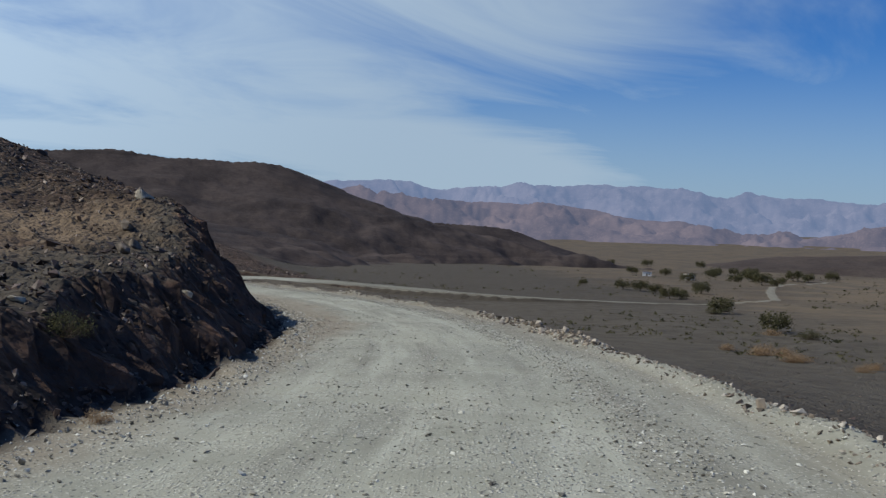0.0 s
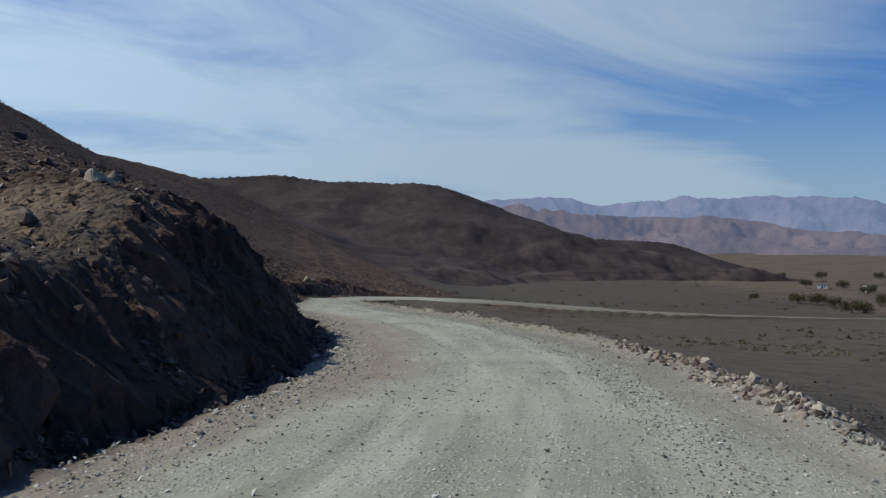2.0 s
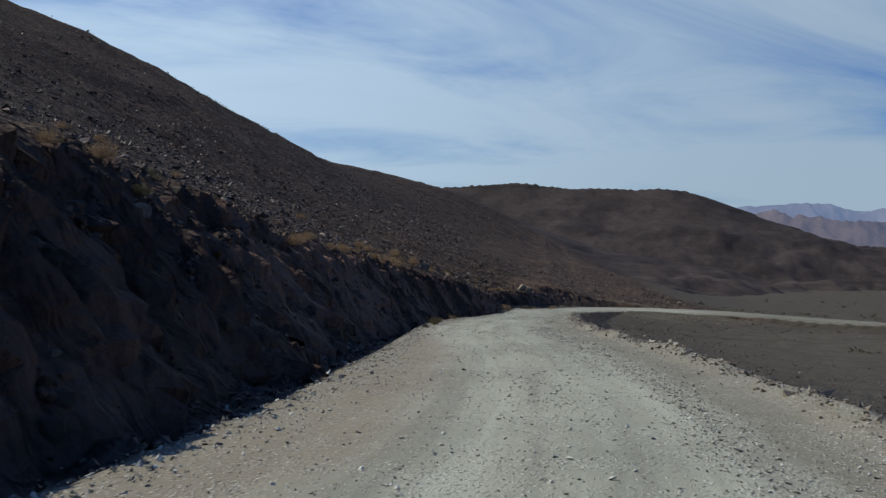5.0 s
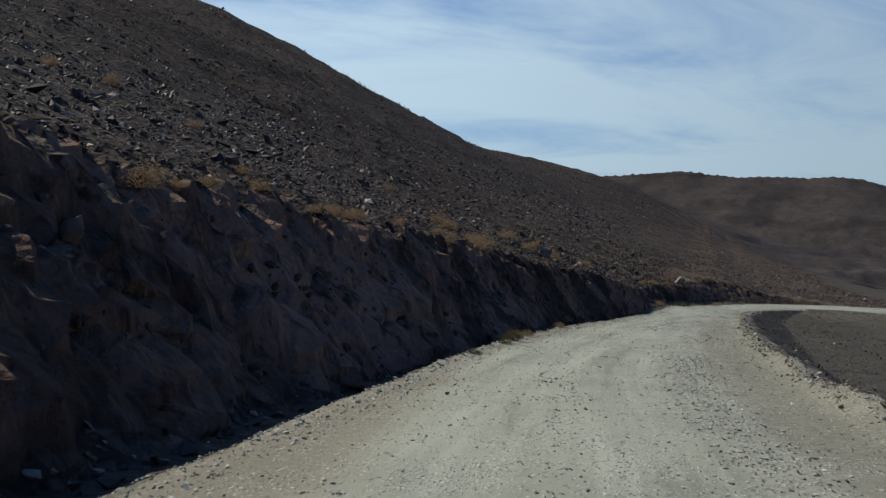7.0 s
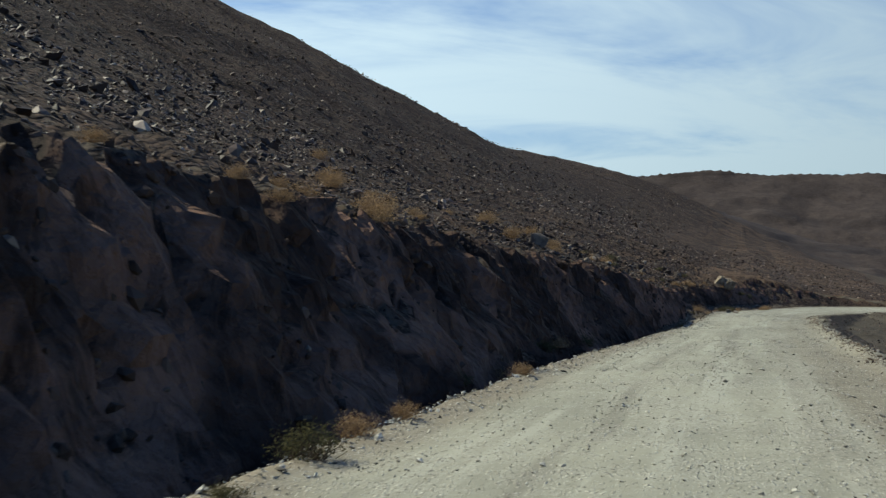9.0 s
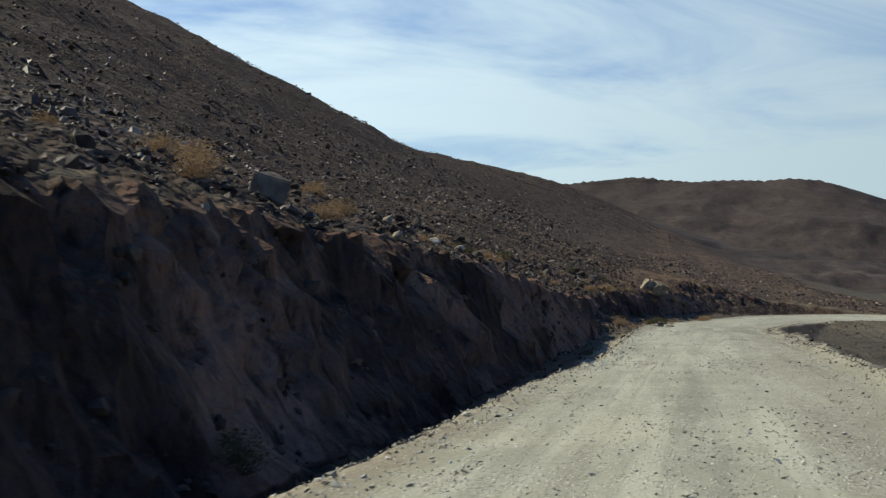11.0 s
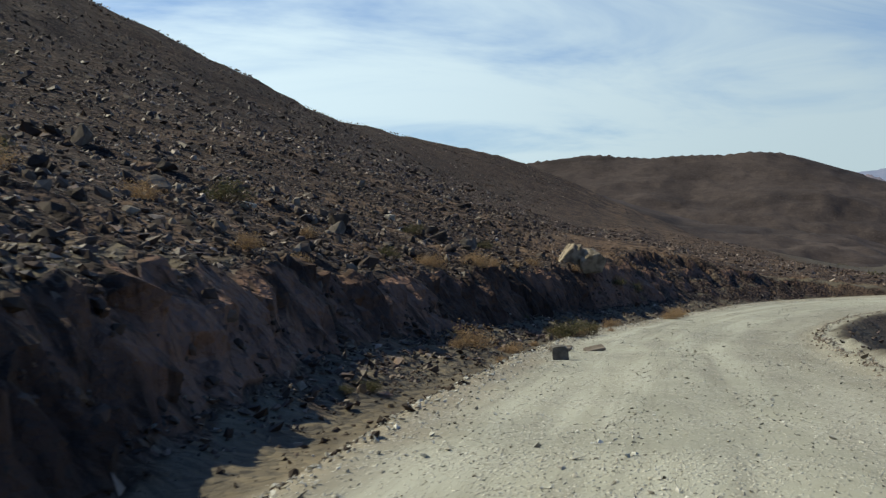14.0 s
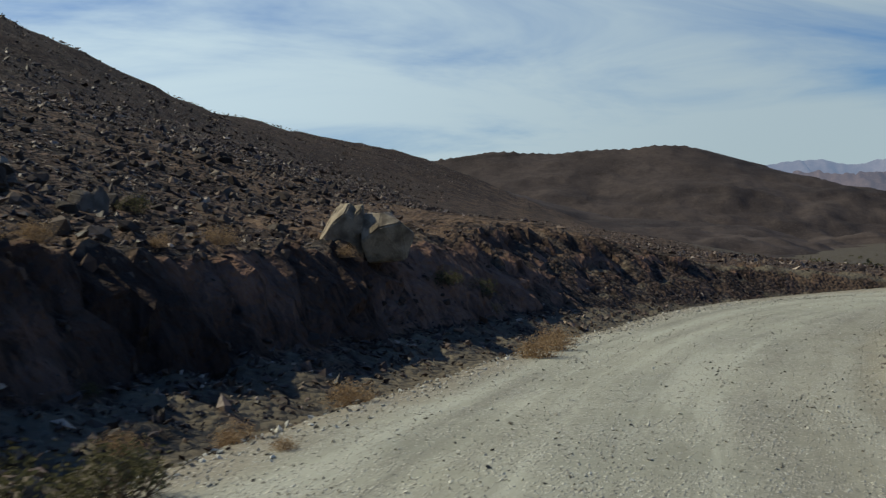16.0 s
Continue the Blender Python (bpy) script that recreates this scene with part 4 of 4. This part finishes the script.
def hull_rock(name, corners, mat, seed):
    """A broken block with the given corners, worn a little."""
    bm = bmesh.new()
    for c in corners:
        bm.verts.new(c)
    bmesh.ops.convex_hull(bm, input=bm.verts[:])
    bmesh.ops.dissolve_limit(bm, angle_limit=radians(5), verts=bm.verts[:], edges=bm.edges[:])
    bmesh.ops.bevel(bm, geom=bm.edges[:], offset=0.035, segments=2, affect="EDGES", clamp_overlap=True)
    bmesh.ops.triangulate(bm, faces=bm.faces[:])
    for _ in range(2):
        bmesh.ops.subdivide_edges(bm, edges=[e for e in bm.edges if e.calc_length() > 0.16], cuts=1)
    for v in bm.verts:
        p = v.co * 1.6 + Vector((seed, 0, 0))
        v.co += Vector((noise.noise(p), noise.noise(p + Vector((9, 0, 0))), noise.noise(p + Vector((0, 9, 0))))) * 0.07
        v.co += v.co.normalized() * 0.02 * noise.noise(v.co * 7)
    me = bpy.data.meshes.new(name)
    bm.to_mesh(me)
    bm.free()
    me.materials.append(mat)
    return me


part("slab", hull_rock("slab", [(-1.2, -0.2, -0.1), (-0.02, -0.25, -0.1), (-1.25, 0.6, -0.1), (0.0, 0.6, -0.1), (-1.34, -0.3, 0.28), (-1.35, 0.5, 0.42), (-0.8, -0.45, 0.86), (-0.42, -0.5, 1.12), (-0.62, 0.5, 1.42),
                                (-0.25, -0.3, 1.36), (-0.05, -0.45, 0.9), (0.05, 0.5, 1.2)], ROCK_BOULDER, 3), boulder, Matrix.Identity(4), "pale leaning slab of the boulder")
part("block", hull_rock("block", [(0.1, -0.35, -0.1), (1.1, -0.3, -0.1), (1.2, 0.6, -0.1), (0.1, 0.6, -0.1), (1.46, -0.35, 0.5), (1.4, 0.5, 0.55), (-0.02, -0.66, 0.4), (0.06, -0.2, 1.05), (0.62, -0.42, 1.08),
                                  (0.5, -0.78, 0.7), (0.2, 0.5, 1.12), (0.85, 0.4, 1.12), (1.1, -0.7, 0.78)], ROCK_BOULDER, 8), boulder, Matrix.Identity(4), "pale squared block broken from the boulder")
part("chip", hull_rock("chip", [(-0.3, -0.45, 0.6), (0.1, -0.5, 0.62), (0.1, -0.2, 0.6), (-0.25, -0.1, 0.6), (-0.2, -0.46, 1.0), (0.06, -0.5, 1.2), (0.12, 0.1, 1.34), (-0.25, 0.2, 1.34)], ROCK_BOULDER, 5), boulder, Matrix.Identity(4), "pale chip wedged in the crack")

BLOCK_AT = (-43.9, 188.3)
# squared concrete block and flat slabs at the road's edge
m_conc, g = material("weathered_concrete")
pos = g.add("ShaderNodeTexCoord").outputs["Object"]
n, f = g.noise(pos, 6.0, 5), g.noise(pos, 40.0, 4)
finish(g, g.mix(g.ramp(n, 0.35, 0.7), (0.075, 0.068, 0.06), (0.15, 0.137, 0.118)), 0.9, g.math("ADD", f, n), 0.5, 0.02)


def chipped_box(name, sx, sy, sz, seed, mat):
    bm = bmesh.new()
    bmesh.ops.create_cube(bm, size=1.0)
    bmesh.ops.subdivide_edges(bm, edges=bm.edges[:], cuts=4, use_grid_fill=True)
    for v in bm.verts:
        edge = sum(abs(c) > 0.49 for c in v.co)
        n = noise.noise(v.co * 3.1 + Vector((seed, seed * 2, 0)))
        v.co *= 1 - 0.035 * (edge - 1) * (1 + n) - 0.012 * n
        if v.co.x + v.co.z > 0.72:                # a broken corner
            v.co -= Vector((0.5, 0, 0.5)) * (v.co.x + v.co.z - 0.72) * 0.8
        v.co = Vector((v.co.x * sx, v.co.y * sy, (v.co.z + 0.5) * sz))
    me = bpy.data.meshes.new(name)
    bm.to_mesh(me)
    bm.free()
    me.materials.append(mat)
    return me


qx, qy = BLOCK_AT
ob = new("concrete_block", chipped_box("concrete_block", 0.35, 0.32, 0.33, 3, m_conc))
ob.matrix_world = pose(qx, qy, ground_at(qx, qy) - 0.02, 2, -3, 21)
tagged(ob, "weathered grey concrete block standing at the road edge", "block")
for k, (dx, dy, s, turn) in enumerate([(-1.35, 4.1, 0.85, 10), (-0.65, 4.6, 0.85, 30), (-1.7, 4.5, 0.55, 80)]):
    ob = new("stone_slab", chipped_box("stone_slab", 0.62 * s, 0.40 * s, 0.11 * s, 11 + k, ROCK_TAN))
    ob.matrix_world = pose(qx + dx, qy + dy, ground_at(qx + dx, qy + dy) + 0.0, 7 + 5 * k, -9, turn)
    tagged(ob, "flat tan stone slab lying at the road edge", "stone", "slabs by the concrete block")

# ---- dry shrubs ----
def leaf_material(name, dark, light):
    m, g = material(name)
    geo = g.add("ShaderNodeNewGeometry")
    rnd = g.add("ShaderNodeObjectInfo").outputs["Random"]
    col = g.mix(geo.outputs["Random Per Island"], dark, light)
    col = g.mix(g.math("MULTIPLY", rnd, 0.4), col, tuple(0.6 * c for c in light))
    d = g.add("ShaderNodeBsdfDiffuse", {0: col})
    t = g.add("ShaderNodeBsdfTranslucent", {0: col})
    mix = g.add("ShaderNodeMixShader", {0: 0.3})
    g.tree.links.new(d.outputs[0], mix.inputs[1])
    g.tree.links.new(t.outputs[0], mix.inputs[2])
    g.tree.links.new(mix.outputs[0], g.add("ShaderNodeOutputMaterial").inputs[0])
    return m


DRY = leaf_material("dry_grass", (0.22, 0.143, 0.082), (0.42, 0.295, 0.175))
OLIVE = leaf_material("olive_leaves", (0.055, 0.055, 0.028), (0.135, 0.125, 0.068))
TWIG = leaf_material("twigs", (0.08, 0.06, 0.045), (0.16, 0.125, 0.095))


def blades(name, n, seed, mat, reach, width, droop, lift=0.15, segs=3):
    """A tuft of thin bent blades that spring from the base, within a unit dome."""
    rr = np.random.default_rng(seed)
    pts, tri = [], []
    for _ in range(n):
        az, lean = rr.uniform(0, 2 * np.pi), np.arccos(rr.uniform(lift, 1.0))
        long = reach * rr.uniform(0.45, 1.0)
        out = np.array([np.cos(az) * np.sin(lean), np.sin(az) * np.sin(lean), np.cos(lean)])
        side = np.cross(out, rr.normal(size=3))
        side /= np.linalg.norm(side) + 1e-6
        p = np.array([rr.normal(0, 0.10), rr.normal(0, 0.10), 0.0])
        k0 = len(pts)
        for s in range(segs + 1):
            w = width * (1 - 0.85 * s / segs)
            pts += [p - side * w, p + side * w]
            p = p + out * long / segs + np.array([0, 0, -droop * s / segs]) * long / segs + rr.normal(0, 0.05, 3) * long
        for s in range(segs):
            a = k0 + 2 * s
            tri += [(a, a + 1, a + 3), (a, a + 3, a + 2)]
    me = bpy.data.meshes.new(name)
    me.vertices.add(len(pts))
    me.vertices.foreach_set("co", np.array(pts, np.float32).ravel())
    fill_mesh(me, np.array(tri), flat=True)
    me.materials.append(mat)
    return me


def leaf_cloud(name, n, seed, mat, centre, spread_by, size):
    """Small leaves round the tips of the branches."""
    rr = np.random.default_rng(seed)
    tips = rr.normal(size=(26, 3))
    tips /= np.linalg.norm(tips, axis=1)[:, None]
    tips[:, 2] = np.abs(tips[:, 2])
    tips = np.array(centre) + tips * np.array(spread_by) * rr.uniform(0.35, 1.0, (26, 1))
    c = tips[rr.integers(0, 26, n)] + rr.normal(0, 0.085, (n, 3))
    c[:, 2] = np.maximum(c[:, 2], 0.02)
    a, b = rr.normal(size=(n, 3)), rr.normal(size=(n, 3))
    a /= np.linalg.norm(a, axis=1)[:, None]
    b /= np.linalg.norm(b, axis=1)[:, None]
    s = size * rr.uniform(0.6, 1.3, (n, 1))
    pts = np.stack([c - a * s, c + b * s * 0.6, c + a * s, c - b * s * 0.6], 1)
    me = bpy.data.meshes.new(name)
    me.vertices.add(4 * n)
    me.vertices.foreach_set("co", pts.astype(np.float32).ravel())
    fill_mesh(me, np.arange(4 * n).reshape(n, 4), flat=True)
    me.materials.append(mat)
    return me


def shrub_kind(kind, seed):
    if kind == "dry":
        top = new("dry_shrub", blades("stems", 110, seed, DRY, 0.5, 0.006, 0.3))
        child = new("dry_foliage", leaf_cloud("dry_foliage", 1500, seed + 1, DRY, (0, 0, 0.10), (0.44, 0.44, 0.34), 0.02))
        tagged(top, "tan dry desert shrub among stones", "shrub", "dry shrubs beside the road")
    else:
        top = new("olive_shrub", blades("stems", 90, seed, TWIG, 0.55, 0.010, 0.1))
        child = new("foliage", leaf_cloud("foliage", 1700, seed + 2, OLIVE, (0, 0, 0.14), (0.46, 0.46, 0.40), 0.024))
        tagged(top, "grey-green desert shrub with small leaves", "shrub", "green shrubs beside the road")
    child.parent = top
    return top


SHRUBS = [
    ("olive", -5.1, 15.5, 0.64), ("dry", -3.8, 12.8, 0.37), ("dry", -15.1, 60.6, 0.7), ("dry", -14.3, 58.0, 0.52), ("olive", -17.6, 65.7, 0.57), ("dry", -29.8, 110.4, 1.46),
    ("dry", -21.5, 81.2, 0.49), ("dry", -22.1, 82.8, 0.54), ("dry", -24.2, 87.2, 0.67), ("dry", -24.3, 90.7, 0.75), ("dry", -25.6, 93.8, 0.71), ("dry", -30.6, 111.6, 1.03),
    ("dry", -22.9, 99.4, 0.64), ("dry", -30.6, 122.4, 0.69), ("dry", -55.7, 109.8, 1.22), ("dry", -32.1, 94.6, 0.5), ("olive", -21.4, 95.3, 0.35), ("dry", -23.4, 101.2, 0.53),
    ("dry", -25.4, 109.0, 0.57), ("dry", -30.2, 107.4, 0.61), ("dry", -30.2, 108.3, 0.72), ("dry", -34.7, 115.5, 1.05), ("dry", -50.3, 136.6, 1.3), ("dry", -35.2, 121.0, 0.62),
    ("dry", -41.4, 134.2, 0.68), ("dry", -41.2, 137.5, 1.19), ("dry", -39.5, 141.7, 1.01), ("dry", -36.5, 120.4, 0.62), ("dry", -40.3, 148.7, 0.61), ("dry", -42.9, 154.8, 0.93),
    ("dry", -55.3, 188.7, 1.23), ("olive", -55.8, 184.0, 1.15), ("dry", -46.5, 168.5, 0.73), ("olive", -58.2, 196.8, 1.34), ("olive", -47.8, 200.5, 1.25), ("olive", -47.6, 202.1, 0.9),
    ("dry", -48.5, 194.2, 1.49), ("dry", -48.2, 196.7, 0.73), ("dry", -48.2, 192.5, 0.64), ("dry", -48.8, 200.0, 0.36), ("dry", -48.1, 195.4, 0.35), ("dry", -44.6, 186.6, 0.35),
    ("dry", -50.0, 185.7, 0.75), ("dry", -50.4, 188.3, 0.82), ("olive", -54.3, 200.6, 0.89), ("dry", -53.1, 202.0, 1.21), ("dry", -53.4, 206.9, 1.35), ("olive", -44.9, 181.3, 0.47),
    ("dry", -48.3, 217.3, 1.07), ("dry", -47.4, 200.6, 0.61), ("dry", -50.7, 202.2, 0.41), ("dry", -53.0, 201.0, 0.83), ("dry", -53.4, 206.0, 1.13), ("dry", -54.2, 215.0, 0.92),
    ("dry", -48.4, 218.9, 0.97), ("dry", -48.8, 209.2, 0.82), ("dry", -48.1, 195.8, 0.59), ("olive", -57.7, 210.1, 0.85), ("dry", -53.8, 220.2, 0.69), ("olive", -56.9, 216.1, 0.77),
    ("dry", -53.5, 208.6, 0.8), ("dry", -48.7, 220.4, 0.92), ("olive", -53.0, 224.7, 0.95), ("olive", -52.6, 226.7, 1.0), ("dry", -48.5, 205.5, 0.6), ("dry", -47.6, 204.9, 0.36),
    ("dry", -49.9, 205.3, 0.6), ("dry", -49.2, 210.5, 0.7), ("dry", -52.3, 227.1, 0.67), ("olive", -51.7, 207.2, 0.4),
    ("olive", -14.8, 61.3, 0.54), ("dry", -21.1, 79.9, 0.96), ("dry", -28.5, 92, 0.64), ("dry", -55.7, 114.4, 1.32), ("dry", -47.5, 112.1, 0.92), ("dry", -24.4, 89.9, 0.53),
    ("dry", -26, 92.9, 0.51), ("dry", -25.4, 93.2, 0.61), ("dry", -27.8, 100, 0.53), ("dry", -28.4, 103.9, 0.59), ("dry", -28.7, 105.5, 0.62), ("dry", -31.3, 112.7, 1.13),
    ("dry", -38.8, 135.8, 1.18), ("olive", -22.2, 97.5, 0.66), ("olive", -26.4, 108.1, 0.56), ("olive", -29.8, 119.5, 0.74), ("olive", -19.9, 90.3, 0.31), ("dry", -33.2, 113.6, 0.87),
    ("dry", -32.1, 116.3, 0.46), ("dry", -42.6, 140.6, 1.39), ("dry", -41.1, 145.2, 0.99), ("dry", -43.5, 147.6, 1.05), ("dry", -27.3, 111.6, 0.6), ("olive", -31.7, 127.2, 0.78),
    ("dry", -49.9, 169.9, 0.95), ("dry", -52.6, 180.7, 1.44), ("dry", -59.3, 174.2, 0.8), ("olive", -40.6, 152.7, 0.44), ("olive", -38.1, 157.5, 0.42),
    ("dry", -54.7, 196, 0.79), ("olive", -44.8, 180.4, 0.25), ("dry", -54, 212.6, 0.58)]
stock = {k: [shrub_kind(k, 500 + 31 * j) for j in range(3)] for k in ("dry", "olive")}
used = {k: 0 for k in stock}
for k, (kind, px, py, wide) in enumerate(SHRUBS):
    j = used[kind]
    used[kind] += 1
    s = wide * 1.2
    m = pose(px, py, ground_at(px, py) - 0.03, 0, 0, (k * 67) % 360) @ Matrix.Diagonal((s, s, s * 0.8, 1))
    if j < 3:
        stock[kind][j].matrix_basis = m
    else:
        copy_thing(stock[kind][j % 3], Matrix.Identity(4)).matrix_basis = m

# ---- far plain: thorn trees, scrub and two small houses ----
def thorn_tree(seed):
    """A small acacia: a forked trunk with limbs, and a flat, open crown. About one metre wide, to be scaled."""
    rr = random.Random(seed)
    bm = bmesh.new()
    tips = []

    def limb(a, b, ra, rb):
        d = (b - a).normalized()
        e = d.orthogonal().normalized()
        f = d.cross(e)
        rings = [[bm.verts.new(p + (e * math.cos(k) + f * math.sin(k)) * q) for k in (0, 1.26, 2.51, 3.77, 5.03)] for p, q in ((a, ra), (b, rb))]
        for k in range(5):
            bm.faces.new((rings[0][k], rings[0][(k + 1) % 5], rings[1][(k + 1) % 5], rings[1][k]))

    fork = Vector((rr.uniform(-0.04, 0.04), rr.uniform(-0.04, 0.04), 0.15))
    limb(Vector((0, 0, -0.05)), fork, 0.035, 0.026)
    for k in range(6):
        az = k * 1.05 + rr.uniform(-0.3, 0.3)
        mid = fork + Vector((math.cos(az) * 0.2, math.sin(az) * 0.2, 0.18))
        limb(fork, mid, 0.018, 0.012)
        for _ in range(2):
            tip = mid + Vector((math.cos(az + rr.uniform(-0.7, 0.7)) * 0.2, math.sin(az + rr.uniform(-0.7, 0.7)) * 0.2, rr.uniform(-0.08, 0.2)))
            limb(mid, tip, 0.010, 0.004)
            tips.append(tip)
    me = bpy.data.meshes.new("trunk")
    bm.to_mesh(me)
    bm.free()
    me.materials.append(TWIG)
    rn = np.random.default_rng(seed)
    t = np.array([tuple(p) for p in tips])
    n = 1500
    c = t[rn.integers(0, len(t), n)] + rn.normal(0, 1, (n, 3)) * np.array([0.11, 0.11, 0.12])
    a, b = rn.normal(size=(n, 3)), rn.normal(size=(n, 3))
    s = 0.02
    pts = np.stack([c - a * s, c + b * s, c + a * s, c - b * s], 1)
    cm = bpy.data.meshes.new("crown")
    cm.vertices.add(4 * n)
    cm.vertices.foreach_set("co", pts.astype(np.float32).ravel())
    fill_mesh(cm, np.arange(4 * n).reshape(n, 4), flat=True)
    cm.materials.append(OLIVE)
    tree = new("thorn_tree")
    tagged(tree, "small dark thorn tree with an open flat crown on the plain", "tree", "thorn trees on the plain")
    for name, mesh in (("trunk", me), ("crown", cm)):
        ob = new(name, mesh)
        ob.parent = tree
    return tree


TREES = [(50, 422, 2.6), (56, 289, 3.6), (61, 362, 4.2), (57, 372, 3.8), (79, 358, 4.6), (239, 905, 8), (209, 696, 7.5), (280, 836, 8), (309, 1407, 9.5), (236, 1359, 9.5), (113, 542, 5.4), (191, 823, 6), (242, 972, 7),
         (143, 523, 6.4), (139, 485, 5), (63, 347, 3.4), (59, 291, 3.4), (216, 689, 6), (217, 835, 7), (197, 1390, 8), (128, 795, 6), (47, 164, 3.4), (53, 223, 3.7), (150, 600, 6), (170, 640, 7), (165, 720, 6), (146, 770, 6), (205, 880, 7)]
trees = [thorn_tree(900 + k) for k in range(4)]
for k, (px, py, wide) in enumerate(TREES):
    m = pose(px, py, ground_at(px, py), 0, 0, (k * 97) % 360) @ Matrix.Diagonal((1.2 * wide, 1.2 * wide, 1.2 * wide, 1))
    if k < 4:
        trees[k].matrix_basis = m
    else:
        copy_thing(trees[k % 4], Matrix.Identity(4)).matrix_basis = m
for px, py, wide in ((48.7, 153.3, 1.8), (33.7, 121.9, 2.2), (35.6, 121.0, 1.6), (34.7, 115.1, 1.6), (36.0, 116.0, 1.4), (38.4, 105.0, 1.3), (40.5, 108.0, 1.2), (45.0, 158.0, 1.6), (50.0, 215.0, 1.8), (31.5, 128.0, 1.3), (55.5, 230.0, 2.0)):
    m = pose(px, py, ground_at(px, py) - 0.03, 0, 0, px * 40) @ Matrix.Diagonal((1.9 * wide, 1.9 * wide, 1.2 * wide, 1))
    copy_thing(stock["olive" if px > 45 else "dry"][int(px) % 3], Matrix.Identity(4)).matrix_basis = m

# low scrub dotted over the plain
r = np.random.default_rng(211)
n = 2600
az, far = np.radians(r.uniform(-24, 9, n)), 110 * np.exp(r.uniform(0, 2.5, n))
x, y = -np.sin(az) * far, np.cos(az) * far
u, _, _ = along(ROAD, x, y)
ok = (np.abs(u) > 9) & (fbm(x, y, 90.0, 3, 33) + 0.35 * smooth(x / np.maximum(y, 1), 0.08, 0.25) > 0.12)
x, y, far = x[ok], y[ok], far[ok]
z, _, _ = land(x, y)
size = r.lognormal(-0.5, 0.4, len(x)) * (0.7 + far / 900)
k = 14
c = np.stack([x, y, z], -1)[:, None] + r.normal(0, 0.34, (len(x), k, 3)) * np.array([1, 1, 0.5]) * size[:, None, None]
c[:, :, 2] = np.maximum(c[:, :, 2], z[:, None]) + 0.1 * size[:, None]
p = c[:, :, None] + r.normal(0, 0.16, (len(x), k, 3, 3)) * size[:, None, None, None]
me = bpy.data.meshes.new("scrub")
me.vertices.add(len(x) * k * 3)
me.vertices.foreach_set("co", p.astype(np.float32).ravel())
scrub = new("scrub", fill_mesh(me, np.arange(len(x) * k * 3).reshape(-1, 3), flat=True))
me.materials.append(OLIVE)
tagged(scrub, "low dark scrub dotted over the plain", "scrub", kind="stuff")

m_wall, g = material("white_plaster")
pos = g.add("ShaderNodeTexCoord").outputs["Object"]
finish(g, g.mix(g.noise(pos, 1.4, 4), (0.62, 0.60, 0.56), (0.80, 0.79, 0.75)), 0.9, g.noise(pos, 20.0, 4), 0.2, 0.02)
m_roof, g = material("rusty_sheet")
pos = g.add("ShaderNodeTexCoord").outputs["Object"]
finish(g, g.mix(g.noise(pos, 2.0, 4), (0.14, 0.09, 0.07), (0.24, 0.19, 0.16)), 0.6)
m_dark, g = material("dark_opening")
finish(g, g.mix(g.noise(g.add("ShaderNodeTexCoord").outputs["Object"], 3.0), (0.02, 0.018, 0.016), (0.04, 0.035, 0.03)), 0.7)


def box(name, lo, hi, mat):
    bm = bmesh.new()
    bmesh.ops.create_cube(bm, size=1.0)
    for v in bm.verts:
        v.co = Vector([lo[k] if v.co[k] < 0 else hi[k] for k in range(3)])
    bmesh.ops.bevel(bm, geom=bm.edges[:], offset=0.03, segments=1, affect="EDGES")
    me = bpy.data.meshes.new(name)
    bm.to_mesh(me)
    bm.free()
    me.materials.append(mat)
    return me


def house(px, py, wide, deep, high, turn):
    h = new("house")
    h.matrix_world = pose(px, py, ground_at(px, py) - 0.2, 0, 0, turn)
    tagged(h, "small white plastered house with a low sheet roof", "house", "houses on the plain")
    part("wall", box("wall", (-wide / 2, -deep / 2, 0), (wide / 2, deep / 2, high), m_wall), h, Matrix.Identity(4))
    part("roof", box("roof", (-wide / 2 - 0.3, -deep / 2 - 0.3, high), (wide / 2 + 0.3, deep / 2 + 0.3, high + 0.22), m_roof), h, Matrix.Identity(4), "rusty sheet roof")
    part("door", box("door", (-0.5, -deep / 2 - 0.03, 0.2), (0.4, -deep / 2 + 0.05, 2.2), m_dark), h, Matrix.Identity(4))
    part("window", box("window", (1.1, -deep / 2 - 0.03, 1.2), (1.9, -deep / 2 + 0.05, 2.0), m_dark), h, Matrix.Identity(4))


house(132, 760, 6.0, 5.0, 3.2, -10)
house(128, 610, 4.6, 4.5, 3.4, 15)
